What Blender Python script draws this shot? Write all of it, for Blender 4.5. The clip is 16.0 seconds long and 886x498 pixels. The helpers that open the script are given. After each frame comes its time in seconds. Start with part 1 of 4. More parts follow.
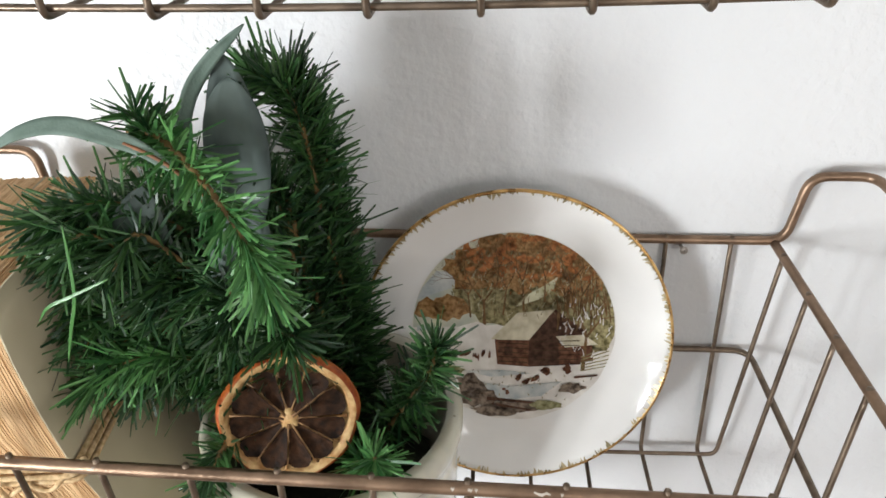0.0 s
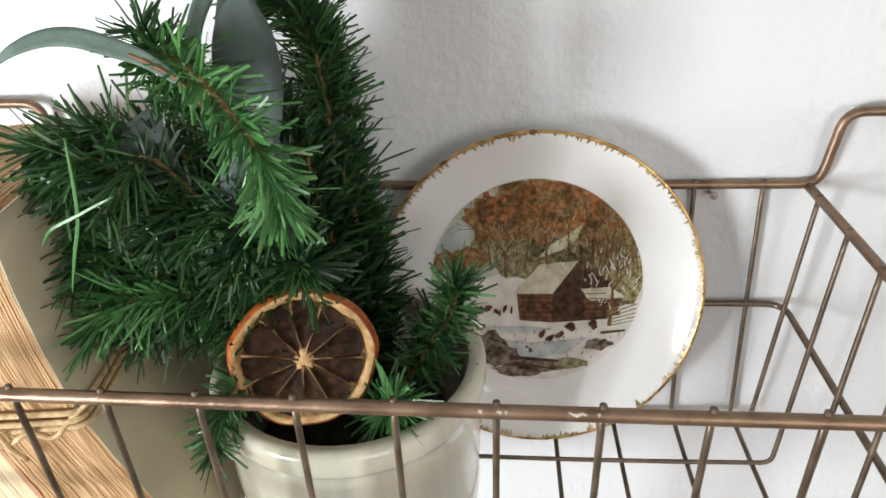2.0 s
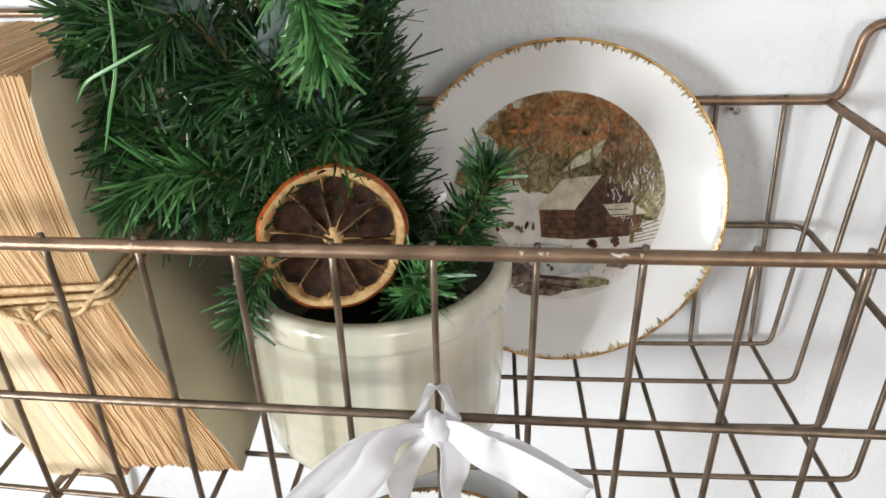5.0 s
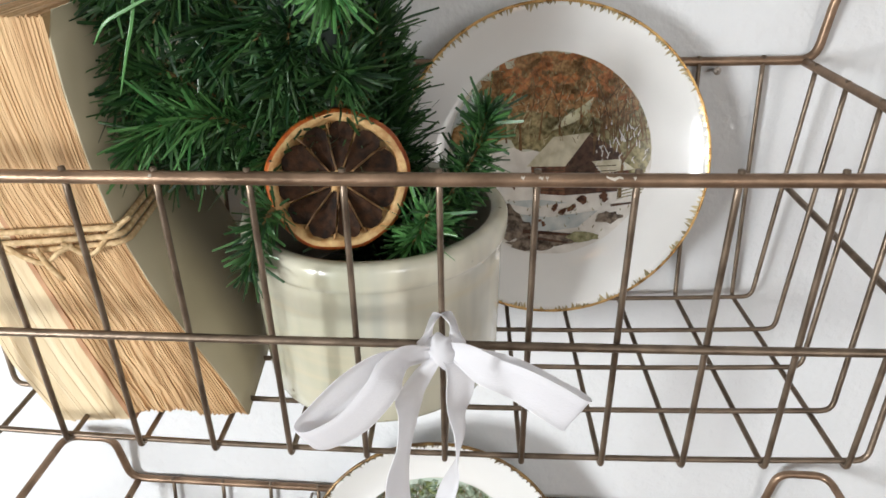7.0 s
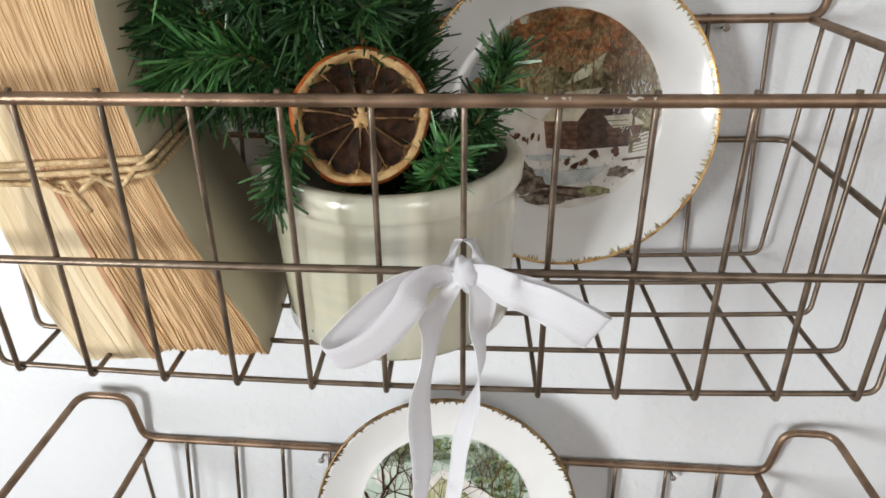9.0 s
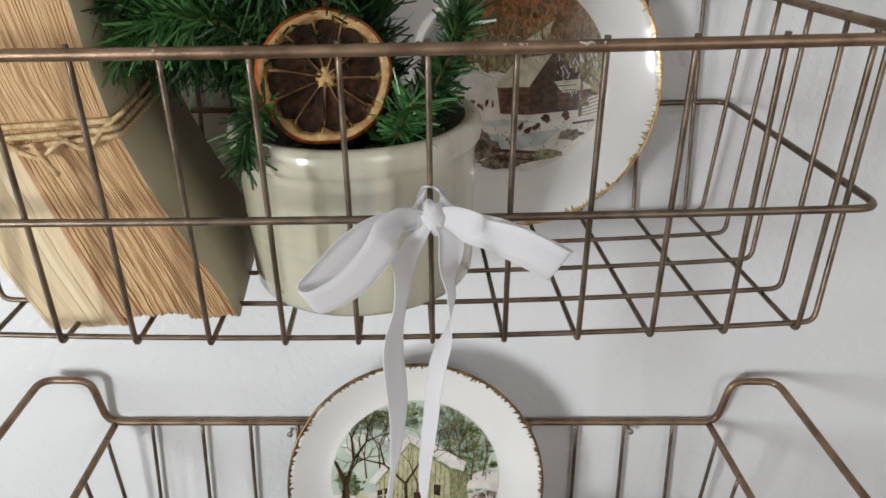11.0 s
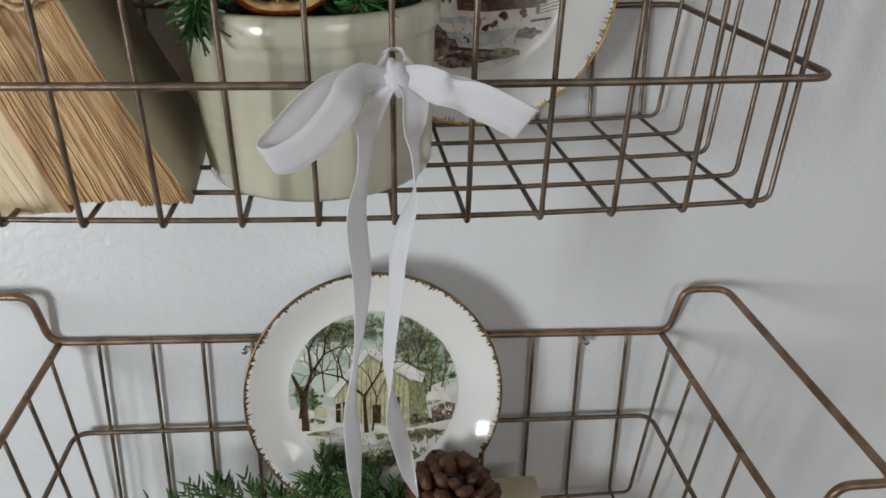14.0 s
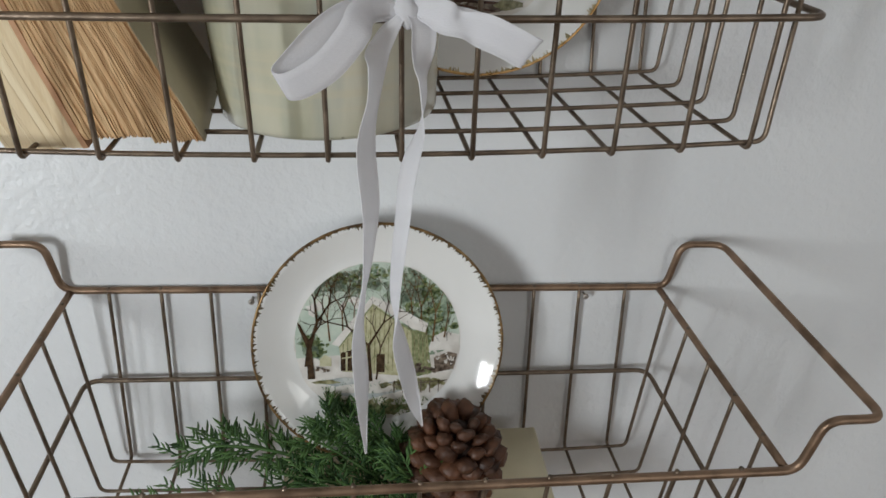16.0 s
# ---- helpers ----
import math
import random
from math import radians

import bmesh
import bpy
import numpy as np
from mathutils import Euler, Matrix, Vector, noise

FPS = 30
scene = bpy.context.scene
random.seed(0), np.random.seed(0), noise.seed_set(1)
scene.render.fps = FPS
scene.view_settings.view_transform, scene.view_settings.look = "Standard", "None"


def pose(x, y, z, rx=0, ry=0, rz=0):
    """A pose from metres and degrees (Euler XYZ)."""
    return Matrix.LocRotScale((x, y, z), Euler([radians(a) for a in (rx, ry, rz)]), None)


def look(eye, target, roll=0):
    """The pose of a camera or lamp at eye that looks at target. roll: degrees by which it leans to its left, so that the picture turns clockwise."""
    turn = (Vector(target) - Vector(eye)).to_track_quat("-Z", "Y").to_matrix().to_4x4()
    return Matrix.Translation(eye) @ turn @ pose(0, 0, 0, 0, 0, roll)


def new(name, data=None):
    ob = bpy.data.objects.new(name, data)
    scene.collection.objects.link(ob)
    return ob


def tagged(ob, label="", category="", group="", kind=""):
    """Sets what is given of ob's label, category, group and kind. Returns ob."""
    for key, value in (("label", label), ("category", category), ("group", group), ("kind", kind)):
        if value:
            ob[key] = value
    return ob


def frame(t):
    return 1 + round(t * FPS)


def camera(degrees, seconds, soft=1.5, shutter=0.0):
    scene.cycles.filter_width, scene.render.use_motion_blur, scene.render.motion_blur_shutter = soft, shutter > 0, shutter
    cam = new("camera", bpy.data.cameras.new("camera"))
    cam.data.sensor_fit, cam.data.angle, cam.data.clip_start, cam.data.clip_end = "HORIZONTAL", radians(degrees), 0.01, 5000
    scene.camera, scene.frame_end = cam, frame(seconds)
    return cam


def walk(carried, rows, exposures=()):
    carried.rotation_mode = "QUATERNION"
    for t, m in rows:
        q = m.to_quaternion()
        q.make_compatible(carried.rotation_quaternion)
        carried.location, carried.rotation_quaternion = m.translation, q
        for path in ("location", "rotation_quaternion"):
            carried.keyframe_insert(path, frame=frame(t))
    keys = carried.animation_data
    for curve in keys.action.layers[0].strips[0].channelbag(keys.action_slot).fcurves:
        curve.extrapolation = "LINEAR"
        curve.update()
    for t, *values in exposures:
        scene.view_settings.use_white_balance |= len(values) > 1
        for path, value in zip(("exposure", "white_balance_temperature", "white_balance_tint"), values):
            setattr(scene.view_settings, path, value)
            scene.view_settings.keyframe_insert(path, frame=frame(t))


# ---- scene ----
cam = camera(63.7, 16.0, soft=1.6)
# The hanging-basket frame: baskets sag forward, so their own frame leans off the wall by this much.
SAG = 8.9
W = pose(0, 0, 1.6, SAG) @ pose(0, 0, -1.6)
PATH = [
    (0, (0.0400, -0.3317, 1.7930), (-0.0299, 0.5160, 1.2672), -1.68),
    (0.5, (0.0381, -0.3356, 1.7811), (-0.0436, 0.5176, 1.2660), -2.15),
    (1, (0.0400, -0.3347, 1.7701), (-0.0511, 0.5201, 1.2591), -2.81),
    (1.5, (0.0408, -0.3363, 1.7634), (-0.0547, 0.5201, 1.2560), -3.39),
    (2, (0.0349, -0.3381, 1.7547), (-0.0496, 0.5239, 1.2549), -2.92),
    (2.5, (0.0264, -0.3395, 1.7455), (-0.0440, 0.5266, 1.2506), -2.07),
    (3, (0.0199, -0.3428, 1.7376), (-0.0543, 0.5286, 1.2527), -1.94),
    (3.5, (0.0242, -0.3471, 1.7347), (-0.0656, 0.5207, 1.2459), -2.48),
    (4, (0.0239, -0.3528, 1.7228), (-0.0637, 0.5230, 1.2481), -2.40),
    (6.5, (0.0131, -0.3849, 1.6939), (-0.0383, 0.4981, 1.2273), -1.25),
    (7, (0.0125, -0.3900, 1.6891), (-0.0339, 0.4945, 1.2249), -1.45),
    (7.5, (0.0112, -0.3935, 1.6842), (-0.0341, 0.4930, 1.2237), -1.58),
    (8, (0.0053, -0.3989, 1.6807), (-0.0379, 0.4891, 1.2231), -1.15),
    (8.5, (0.0041, -0.4044, 1.6723), (-0.0437, 0.4845, 1.2167), -1.05),
    (11, (-0.0047, -0.4319, 1.6505), (0.0262, 0.4616, 1.2024), -1.12),
    (11.5, (-0.0086, -0.4349, 1.6438), (0.0376, 0.4568, 1.1935), -0.87),
    (12, (-0.0145, -0.4372, 1.6345), (0.0469, 0.4502, 1.1776), -0.38),
    (12.5, (-0.0131, -0.4357, 1.6235), (0.0594, 0.4449, 1.1554), -0.10),
    (13, (-0.0128, -0.4347, 1.6176), (0.0718, 0.4420, 1.1441), -0.17),
    (13.5, (-0.0127, -0.4392, 1.6144), (0.0839, 0.4341, 1.1368), 0.18),
    (14, (-0.0134, -0.4461, 1.6104), (0.0916, 0.4255, 1.1314), 0.50),
    (14.5, (-0.0165, -0.4503, 1.6035), (0.0857, 0.4200, 1.1216), 0.74),
    (15, (-0.0154, -0.4557, 1.5998), (0.0822, 0.4135, 1.1151), 0.78),
    (15.5, (-0.0166, -0.4610, 1.5956), (0.0856, 0.4067, 1.1091), 0.77),
    (16, (-0.0188, -0.4669, 1.5938), (0.0880, 0.3977, 1.1028), 0.89),
]
walk(cam, [(t, W @ look(eye, target, roll)) for t, eye, target, roll in PATH],
     exposures=[(0.0, 0.5, 6500, 10), (3.5, 0.56, 6500, 10), (7.0, 0.36, 6500, 10), (8.5, 0.22, 6500, 10), (11.0, -0.18, 6530, 9.5), (13.0, -0.49, 6420, 8.5), (16.0, -0.56, 6390, 8)])

# ---- world and lights ----
world = bpy.data.worlds.new("world")
scene.world = world
world.use_nodes = True
wn = world.node_tree
sky = wn.nodes.new("ShaderNodeTexSky")
sky.sky_type, sky.sun_disc, sky.sun_elevation, sky.sun_rotation = "NISHITA", False, radians(35), radians(230)
wn.nodes["Background"].inputs[1].default_value = 0.1
wn.links.new(sky.outputs[0], wn.nodes["Background"].inputs[0])


def rect_light(name, eye, target, sx, sy, power, color):
    d = bpy.data.lights.new(name, "AREA")
    d.shape, d.size, d.size_y, d.energy, d.color = "RECTANGLE", sx, sy, power, color
    ob = new(name, d)
    ob.matrix_world = look(eye, target)
    return ob


# the west window has two narrow lights
for wx, wy in ((-0.970, -1.290), (-1.090, -1.190)):
    rect_light("window_daylight", (wx, wy, 1.42), (0, 0, 1.5), 0.11, 0.44, 10.2, (0.93, 0.97, 1.0))
# broad soft fill added behind the camera; no window is known there
rect_light("rear_fill", (1.25, -2.98, 1.75), (0, 0, 1.5), 0.95, 1.1, 16, (1.0, 0.97, 0.945))


# ---- materials ----
def material(name, low, high, rough=0.5, metal=0.0, scale=40.0, detail=4.0, bump=0.0, bump_scale=200.0, island=0.0,
             stretch=(1, 1, 1), coat=0.0, spread=(0.35, 0.65), obj=0.0, ior=1.5, rough_var=0.08):
    m = bpy.data.materials.new(name)
    m.use_nodes = True
    n, l = m.node_tree.nodes, m.node_tree.links
    b = n["Principled BSDF"]
    tc, mp = n.new("ShaderNodeTexCoord"), n.new("ShaderNodeMapping")
    mp.inputs["Scale"].default_value = stretch
    l.new(tc.outputs["Object"], mp.inputs[0])
    tx = n.new("ShaderNodeTexNoise")
    tx.inputs["Scale"].default_value, tx.inputs["Detail"].default_value = scale, detail
    l.new(mp.outputs[0], tx.inputs["Vector"])
    rp = n.new("ShaderNodeValToRGB")
    rp.color_ramp.elements[0].position, rp.color_ramp.elements[1].position = spread
    rp.color_ramp.elements[0].color, rp.color_ramp.elements[1].color = (*low, 1), (*high, 1)
    fac = tx.outputs["Fac"]
    if island or obj:
        src = n.new("ShaderNodeNewGeometry").outputs["Random Per Island"] if island else n.new("ShaderNodeObjectInfo").outputs["Random"]
        mx = n.new("ShaderNodeMix")
        mx.inputs[0].default_value = island or obj
        l.new(fac, mx.inputs[2]), l.new(src, mx.inputs[3])
        fac = mx.outputs[0]
    l.new(fac, rp.inputs[0])
    l.new(rp.outputs[0], b.inputs["Base Color"])
    b.inputs["Metallic"].default_value, b.inputs["IOR"].default_value = metal, ior
    mr = n.new("ShaderNodeMapRange")
    mr.inputs["To Min"].default_value, mr.inputs["To Max"].default_value = max(0.02, rough - rough_var), min(1, rough + rough_var)
    l.new(tx.outputs["Fac"], mr.inputs[0])
    l.new(mr.outputs[0], b.inputs["Roughness"])
    b.inputs["Coat Weight"].default_value = coat
    b.inputs["Coat Roughness"].default_value = 0.06
    if bump:
        t2, bp = n.new("ShaderNodeTexNoise"), n.new("ShaderNodeBump")
        t2.inputs["Scale"].default_value, t2.inputs["Detail"].default_value = bump_scale, 3
        l.new(mp.outputs[0], t2.inputs["Vector"])
        bp.inputs["Strength"].default_value, bp.inputs["Distance"].default_value = 1.0, bump
        l.new(t2.outputs["Fac"], bp.inputs["Height"])
        l.new(bp.outputs[0], b.inputs["Normal"])
    return m


M_WALL = material("wall_paint", (0.70, 0.71, 0.72), (0.76, 0.765, 0.77), 0.40, scale=3, bump=0.0008, bump_scale=190)
M_CEIL = material("ceiling_paint", (0.58, 0.57, 0.55), (0.64, 0.63, 0.61), 0.7, scale=3)
M_FLOOR = material("floor_wood", (0.2, 0.12, 0.07), (0.33, 0.21, 0.12), 0.45, scale=6, stretch=(1, 8, 1))
M_WIRE = material("bronze_wire", (0.185, 0.12, 0.078), (0.335, 0.225, 0.15), 0.42, 0.75, scale=70, bump=0.0002, bump_scale=500, rough_var=0.12)
M_WIRE_B = material("bronze_wire_thin", (0.135, 0.10, 0.072), (0.245, 0.185, 0.135), 0.4, 0.75, scale=90, bump=0.0002, bump_scale=500, rough_var=0.12)
M_CHIP = material("bare_chip", (0.45, 0.40, 0.33), (0.62, 0.57, 0.5), 0.5, scale=300)
M_CHINA = material("white_china", (0.80, 0.79, 0.765), (0.84, 0.83, 0.81), 0.1, scale=25, coat=0.6, rough_var=0.03)
M_GOLD = material("gold_trim", (0.36, 0.20, 0.07), (0.66, 0.42, 0.17), 0.28, 0.9, scale=160)
M_GOLD_DARK = material("worn_gold_trim", (0.10, 0.06, 0.03), (0.30, 0.18, 0.07), 0.35, 0.7, scale=160)
M_BRUSH = material("gold_brushwork", (0.20, 0.17, 0.09), (0.56, 0.45, 0.26), 0.3, 0.2, scale=90, island=0.5, spread=(0.2, 0.8))
M_BRUSH_D = material("dark_brushwork", (0.07, 0.045, 0.02), (0.22, 0.16, 0.08), 0.35, 0.3, scale=90, island=0.5, spread=(0.2, 0.8))
M_CROCK = material("stoneware_glaze", (0.45, 0.44, 0.32), (0.67, 0.635, 0.52), 0.2, scale=26, stretch=(1, 1, 0.3), coat=0.5, bump=0.0002, bump_scale=120, rough_var=0.05)
def glaze(m):
    """Runs, throwing rings and iron specks in the crock's glaze."""
    n, l = m.node_tree.nodes, m.node_tree.links
    b = n["Principled BSDF"]
    base = b.inputs["Base Color"].links[0].from_socket
    tc = n.new("ShaderNodeTexCoord")

    def noise(scale, stretch, low, high):
        mp, tx, mr = n.new("ShaderNodeMapping"), n.new("ShaderNodeTexNoise"), n.new("ShaderNodeMapRange")
        mp.inputs["Scale"].default_value, tx.inputs["Scale"].default_value = stretch, scale
        l.new(tc.outputs["Object"], mp.inputs[0]), l.new(mp.outputs[0], tx.inputs["Vector"]), l.new(tx.outputs["Fac"], mr.inputs[0])
        mr.inputs["From Min"].default_value, mr.inputs["From Max"].default_value = low, high
        return mr.outputs[0]

    def over(under, fac, color, amount):
        ml, mx = n.new("ShaderNodeMath"), n.new("ShaderNodeMix")
        ml.operation, mx.data_type = "MULTIPLY", "RGBA"
        ml.inputs[1].default_value, mx.inputs[7].default_value = amount, (*color, 1)
        l.new(fac, ml.inputs[0]), l.new(ml.outputs[0], mx.inputs[0]), l.new(under, mx.inputs[6])
        return mx.outputs[2]

    c = over(base, noise(60, (1, 1, 0.10), 0.52, 0.72), (0.36, 0.38, 0.34), 0.55)
    c = over(c, noise(28, (0.25, 0.25, 5), 0.5, 0.7), (0.62, 0.55, 0.38), 0.5)
    vo, lt = n.new("ShaderNodeTexVoronoi"), n.new("ShaderNodeMapRange")
    vo.inputs["Scale"].default_value = 55
    l.new(tc.outputs["Object"], vo.inputs["Vector"]), l.new(vo.outputs["Distance"], lt.inputs[0])
    lt.inputs["From Min"].default_value, lt.inputs["From Max"].default_value = 0.07, 0.045
    c = over(c, lt.outputs[0], (0.10, 0.075, 0.05), 0.75)
    l.new(c, b.inputs["Base Color"])


glaze(M_CROCK)
# The crock's inner shade is put into these two darker colours.
M_CROCK_IN = material("shaded_stoneware", (0.30, 0.28, 0.22), (0.40, 0.37, 0.29), 0.35, scale=30)
M_INNER_SHADE = material("inner_shade", (0.015, 0.02, 0.012), (0.05, 0.05, 0.03), 0.9, scale=120, bump=0.001)
# Deep and bright greens carry the spray's inner shade and outer light as colour.
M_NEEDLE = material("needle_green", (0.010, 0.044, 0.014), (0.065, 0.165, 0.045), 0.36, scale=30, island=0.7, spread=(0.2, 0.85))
M_NEEDLE_D = material("needle_shaded_green", (0.008, 0.034, 0.012), (0.045, 0.115, 0.03), 0.4, scale=30, island=0.7, spread=(0.2, 0.85))
M_NEEDLE_L = material("needle_lit_green", (0.028, 0.115, 0.030), (0.125, 0.31, 0.09), 0.36, scale=30, island=0.7, spread=(0.2, 0.85))
M_STEM = material("twig_brown", (0.10, 0.06, 0.02), (0.28, 0.17, 0.06), 0.7, scale=200, bump=0.0004)
M_CEDAR = material("cedar_green", (0.018, 0.058, 0.014), (0.10, 0.20, 0.05), 0.65, scale=60, island=0.6, spread=(0.2, 0.8))
M_LEAF = material("felt_leaf", (0.10, 0.15, 0.12), (0.19, 0.26, 0.22), 0.75, scale=60, bump=0.0002, bump_scale=900)
M_STALK = material("reddish_stalk", (0.14, 0.06, 0.025), (0.30, 0.12, 0.05), 0.6, scale=150)
M_LEAF_D = material("dark_leaf", (0.045, 0.065, 0.06), (0.085, 0.115, 0.10), 0.7, scale=50)
M_RIND = material("orange_rind", (0.26, 0.045, 0.008), (0.52, 0.135, 0.02), 0.5, scale=180, bump=0.0007, bump_scale=450)
M_PITH = material("dried_pith", (0.40, 0.20, 0.065), (0.64, 0.44, 0.20), 0.6, scale=220, bump=0.0005, bump_scale=500)
M_MEMBRANE = material("dried_membrane", (0.10, 0.045, 0.016), (0.38, 0.21, 0.08), 0.6, scale=160)
M_PULP = material("dried_pulp", (0.010, 0.005, 0.0025), (0.05, 0.021, 0.009), 0.7, scale=240, bump=0.0006, bump_scale=320, ior=1.25)
M_PAGE = material("aged_page_edges", (0.48, 0.28, 0.13), (0.77, 0.54, 0.30), 0.8, scale=260, stretch=(1, 1, 0.06), island=0.4, bump=0.0005, bump_scale=700, spread=(0.15, 0.75))
M_PAGE_L = material("pale_page_edges", (0.62, 0.45, 0.24), (0.84, 0.71, 0.49), 0.8, scale=200, stretch=(1, 1, 0.06), island=0.45, bump=0.0002, bump_scale=900, spread=(0.1, 0.75))
M_COVER = material("worn_brown_cover", (0.40, 0.20, 0.10), (0.55, 0.31, 0.17), 0.7, scale=60)
M_BOARD = material("aged_end_paper", (0.40, 0.35, 0.235), (0.47, 0.42, 0.29), 0.75, scale=14)
M_TWINE = material("jute_twine", (0.50, 0.33, 0.16), (0.76, 0.57, 0.33), 0.9, scale=400, bump=0.0004, bump_scale=900)
M_RIBBON = material("white_ribbon", (0.87, 0.865, 0.885), (0.90, 0.895, 0.91), 0.65, scale=30, bump=0.0002, bump_scale=700, stretch=(1, 1, 3))
n_, l_ = M_RIBBON.node_tree.nodes, M_RIBBON.node_tree.links
tr_, mx_ = n_.new("ShaderNodeBsdfTranslucent"), n_.new("ShaderNodeMixShader")
tr_.inputs["Color"].default_value, mx_.inputs[0].default_value = (0.92, 0.91, 0.93, 1), 0.48
l_.new(n_["Principled BSDF"].outputs[0], mx_.inputs[1])
l_.new(tr_.outputs[0], mx_.inputs[2])
l_.new(mx_.outputs[0], n_["Material Output"].inputs["Surface"])
M_CONE = material("cone_scale_brown", (0.016, 0.006, 0.003), (0.165, 0.068, 0.033), 0.5, scale=110, obj=0.35, bump=0.0012, bump_scale=260, spread=(0.2, 0.8))
M_CORE = material("cone_core", (0.02, 0.01, 0.006), (0.05, 0.025, 0.015), 0.8)
M_BOX = material("cream_book_cover", (0.72, 0.63, 0.42), (0.82, 0.74, 0.53), 0.7, scale=20)
M_NAIL = material("nail_steel", (0.3, 0.27, 0.24), (0.45, 0.4, 0.36), 0.4, 0.8)


def ink(name, low, high, scale=260, detail=6, spread=(0.35, 0.65)):
    return material("ink_" + name, low, high, 0.13, scale=scale, detail=detail, spread=spread, ior=1.42, rough_var=0.02)


# ---- mesh helpers ----
def mesh_of(name, verts, faces, smooth=True):
    me = bpy.data.meshes.new(name)
    me.from_pydata([tuple(v) for v in verts], [], faces)
    me.validate()
    if smooth:
        for p in me.polygons:
            p.use_smooth = True
    return me


def put(name, me, mat, parent=None, label="", m=None):
    ob = new(name, me)
    if mat is not None and not me.materials:
        me.materials.append(mat)
    if parent is not None:
        ob.parent = parent
    if m is not None:
        ob.matrix_local = m
    if label:
        ob["label"] = label
    return ob


def part(name, bm, mat, parent, label=""):
    me = bpy.data.meshes.new(name)
    bm.to_mesh(me)
    bm.free()
    for p in me.polygons:
        p.use_smooth = True
    return put(name, me, mat, parent, label)


def thing(name, m, label, category, group="", kind=""):
    ob = new(name)
    ob.empty_display_size = 0.02
    ob.matrix_world = m
    return tagged(ob, label, category, group, kind)


def rounded(points, r, steps=5, closed=False):
    """A path with its corners rounded to radius r."""
    P = [Vector(p) for p in points]
    n, out = len(P), []
    for i, p in enumerate(P):
        if not closed and i in (0, n - 1):
            out.append(p)
            continue
        a, b = P[i - 1] - p, P[(i + 1) % n] - p
        cut = min(r, a.length * 0.49, b.length * 0.49)
        s, e = p + a.normalized() * cut, p + b.normalized() * cut
        for k in range(steps + 1):
            f = k / steps
            out.append((1 - f) ** 2 * s + 2 * f * (1 - f) * p + f * f * e)
    return out


def smooth_path(points, n):
    """Catmull-Rom through the points, n steps a span."""
    P = [Vector(p) for p in points]
    P = [2 * P[0] - P[1], *P, 2 * P[-1] - P[-2]]
    out = []
    for i in range(1, len(P) - 2):
        a, b, c, d = P[i - 1:i + 3]
        for k in range(n):
            t = k / n
            out.append(0.5 * ((2 * b) + (c - a) * t + (2 * a - 5 * b + 4 * c - d) * t * t + (3 * b - a - 3 * c + d) * t ** 3))
    return out + [P[-2]]


def tube(path, r, segs=8, closed=False, radii=None):
    """Vertices and faces of a round wire along a path."""
    P = [Vector(p) for p in path]
    n, V, F = len(P), [], []
    side = None
    for i, p in enumerate(P):
        a = P[i - 1] if (closed or i) else p
        b = P[(i + 1) % n] if (closed or i < n - 1) else p
        d = (b - a).normalized()
        if side is None:
            side = d.cross(Vector((0.3, 0.2, 0.93))).normalized()
        side = (side - d * side.dot(d)).normalized()
        up = d.cross(side)
        rr = radii[i] if radii else r
        for k in range(segs):
            an = 2 * math.pi * k / segs
            V.append(p + rr * (math.cos(an) * side + math.sin(an) * up))
    for i in range(n if closed else n - 1):
        for k in range(segs):
            j, q = (i + 1) % n, (k + 1) % segs
            F.append((i * segs + k, i * segs + q, j * segs + q, j * segs + k))
    if not closed:
        F += [tuple(range(segs))[::-1], tuple((n - 1) * segs + k for k in range(segs))]
    return V, F


def join(pieces):
    V, F = [], []
    for v, f in pieces:
        o = len(V)
        V += list(v)
        F += [tuple(i + o for i in q) for q in f]
    return V, F


def lathe(profile, segs=64):
    """Turned form about z from (radius, height) pairs."""
    V, F = [], []
    for r, z in profile:
        for k in range(segs):
            a = 2 * math.pi * k / segs
            V.append((r * math.cos(a), r * math.sin(a), z))
    for i in range(len(profile) - 1):
        for k in range(segs):
            q = (k + 1) % segs
            F.append((i * segs + k, i * segs + q, (i + 1) * segs + q, (i + 1) * segs + k))
    return V, F


def box(name, x0, x1, y0, y1, z0, z1, mat, parent=None):
    bm = bmesh.new()
    bmesh.ops.create_cube(bm, size=1, matrix=Matrix.Translation(((x0 + x1) / 2, (y0 + y1) / 2, (z0 + z1) / 2)) @ Matrix.Diagonal((x1 - x0, y1 - y0, z1 - z0, 1)))
    me = bpy.data.meshes.new(name)
    bm.to_mesh(me)
    bm.free()
    return put(name, me, mat, parent)


# ---- the room ----
WALL_Y = -0.003
tagged(box("wall_north", -1.01, 1.9, WALL_Y, 0.12, 0, 2.5, M_WALL), "off-white painted wall with fine orange-peel texture", "wall", kind="structure")
tagged(box("floor", -1.13, 2.02, -3.12, 0.12, -0.1, 0, M_FLOOR), "plain brown wooden floor of the room", "floor", kind="structure")
tagged(box("ceiling", -1.13, 2.02, -3.12, 0.12, 2.5, 2.6, M_CEIL), "plain white painted ceiling of the room", "ceiling", kind="structure")
tagged(box("wall_east", 1.9, 2.02, -3.12, 0.12, 0, 2.5, M_WALL), "plain white painted side wall of the room", "wall", kind="structure")


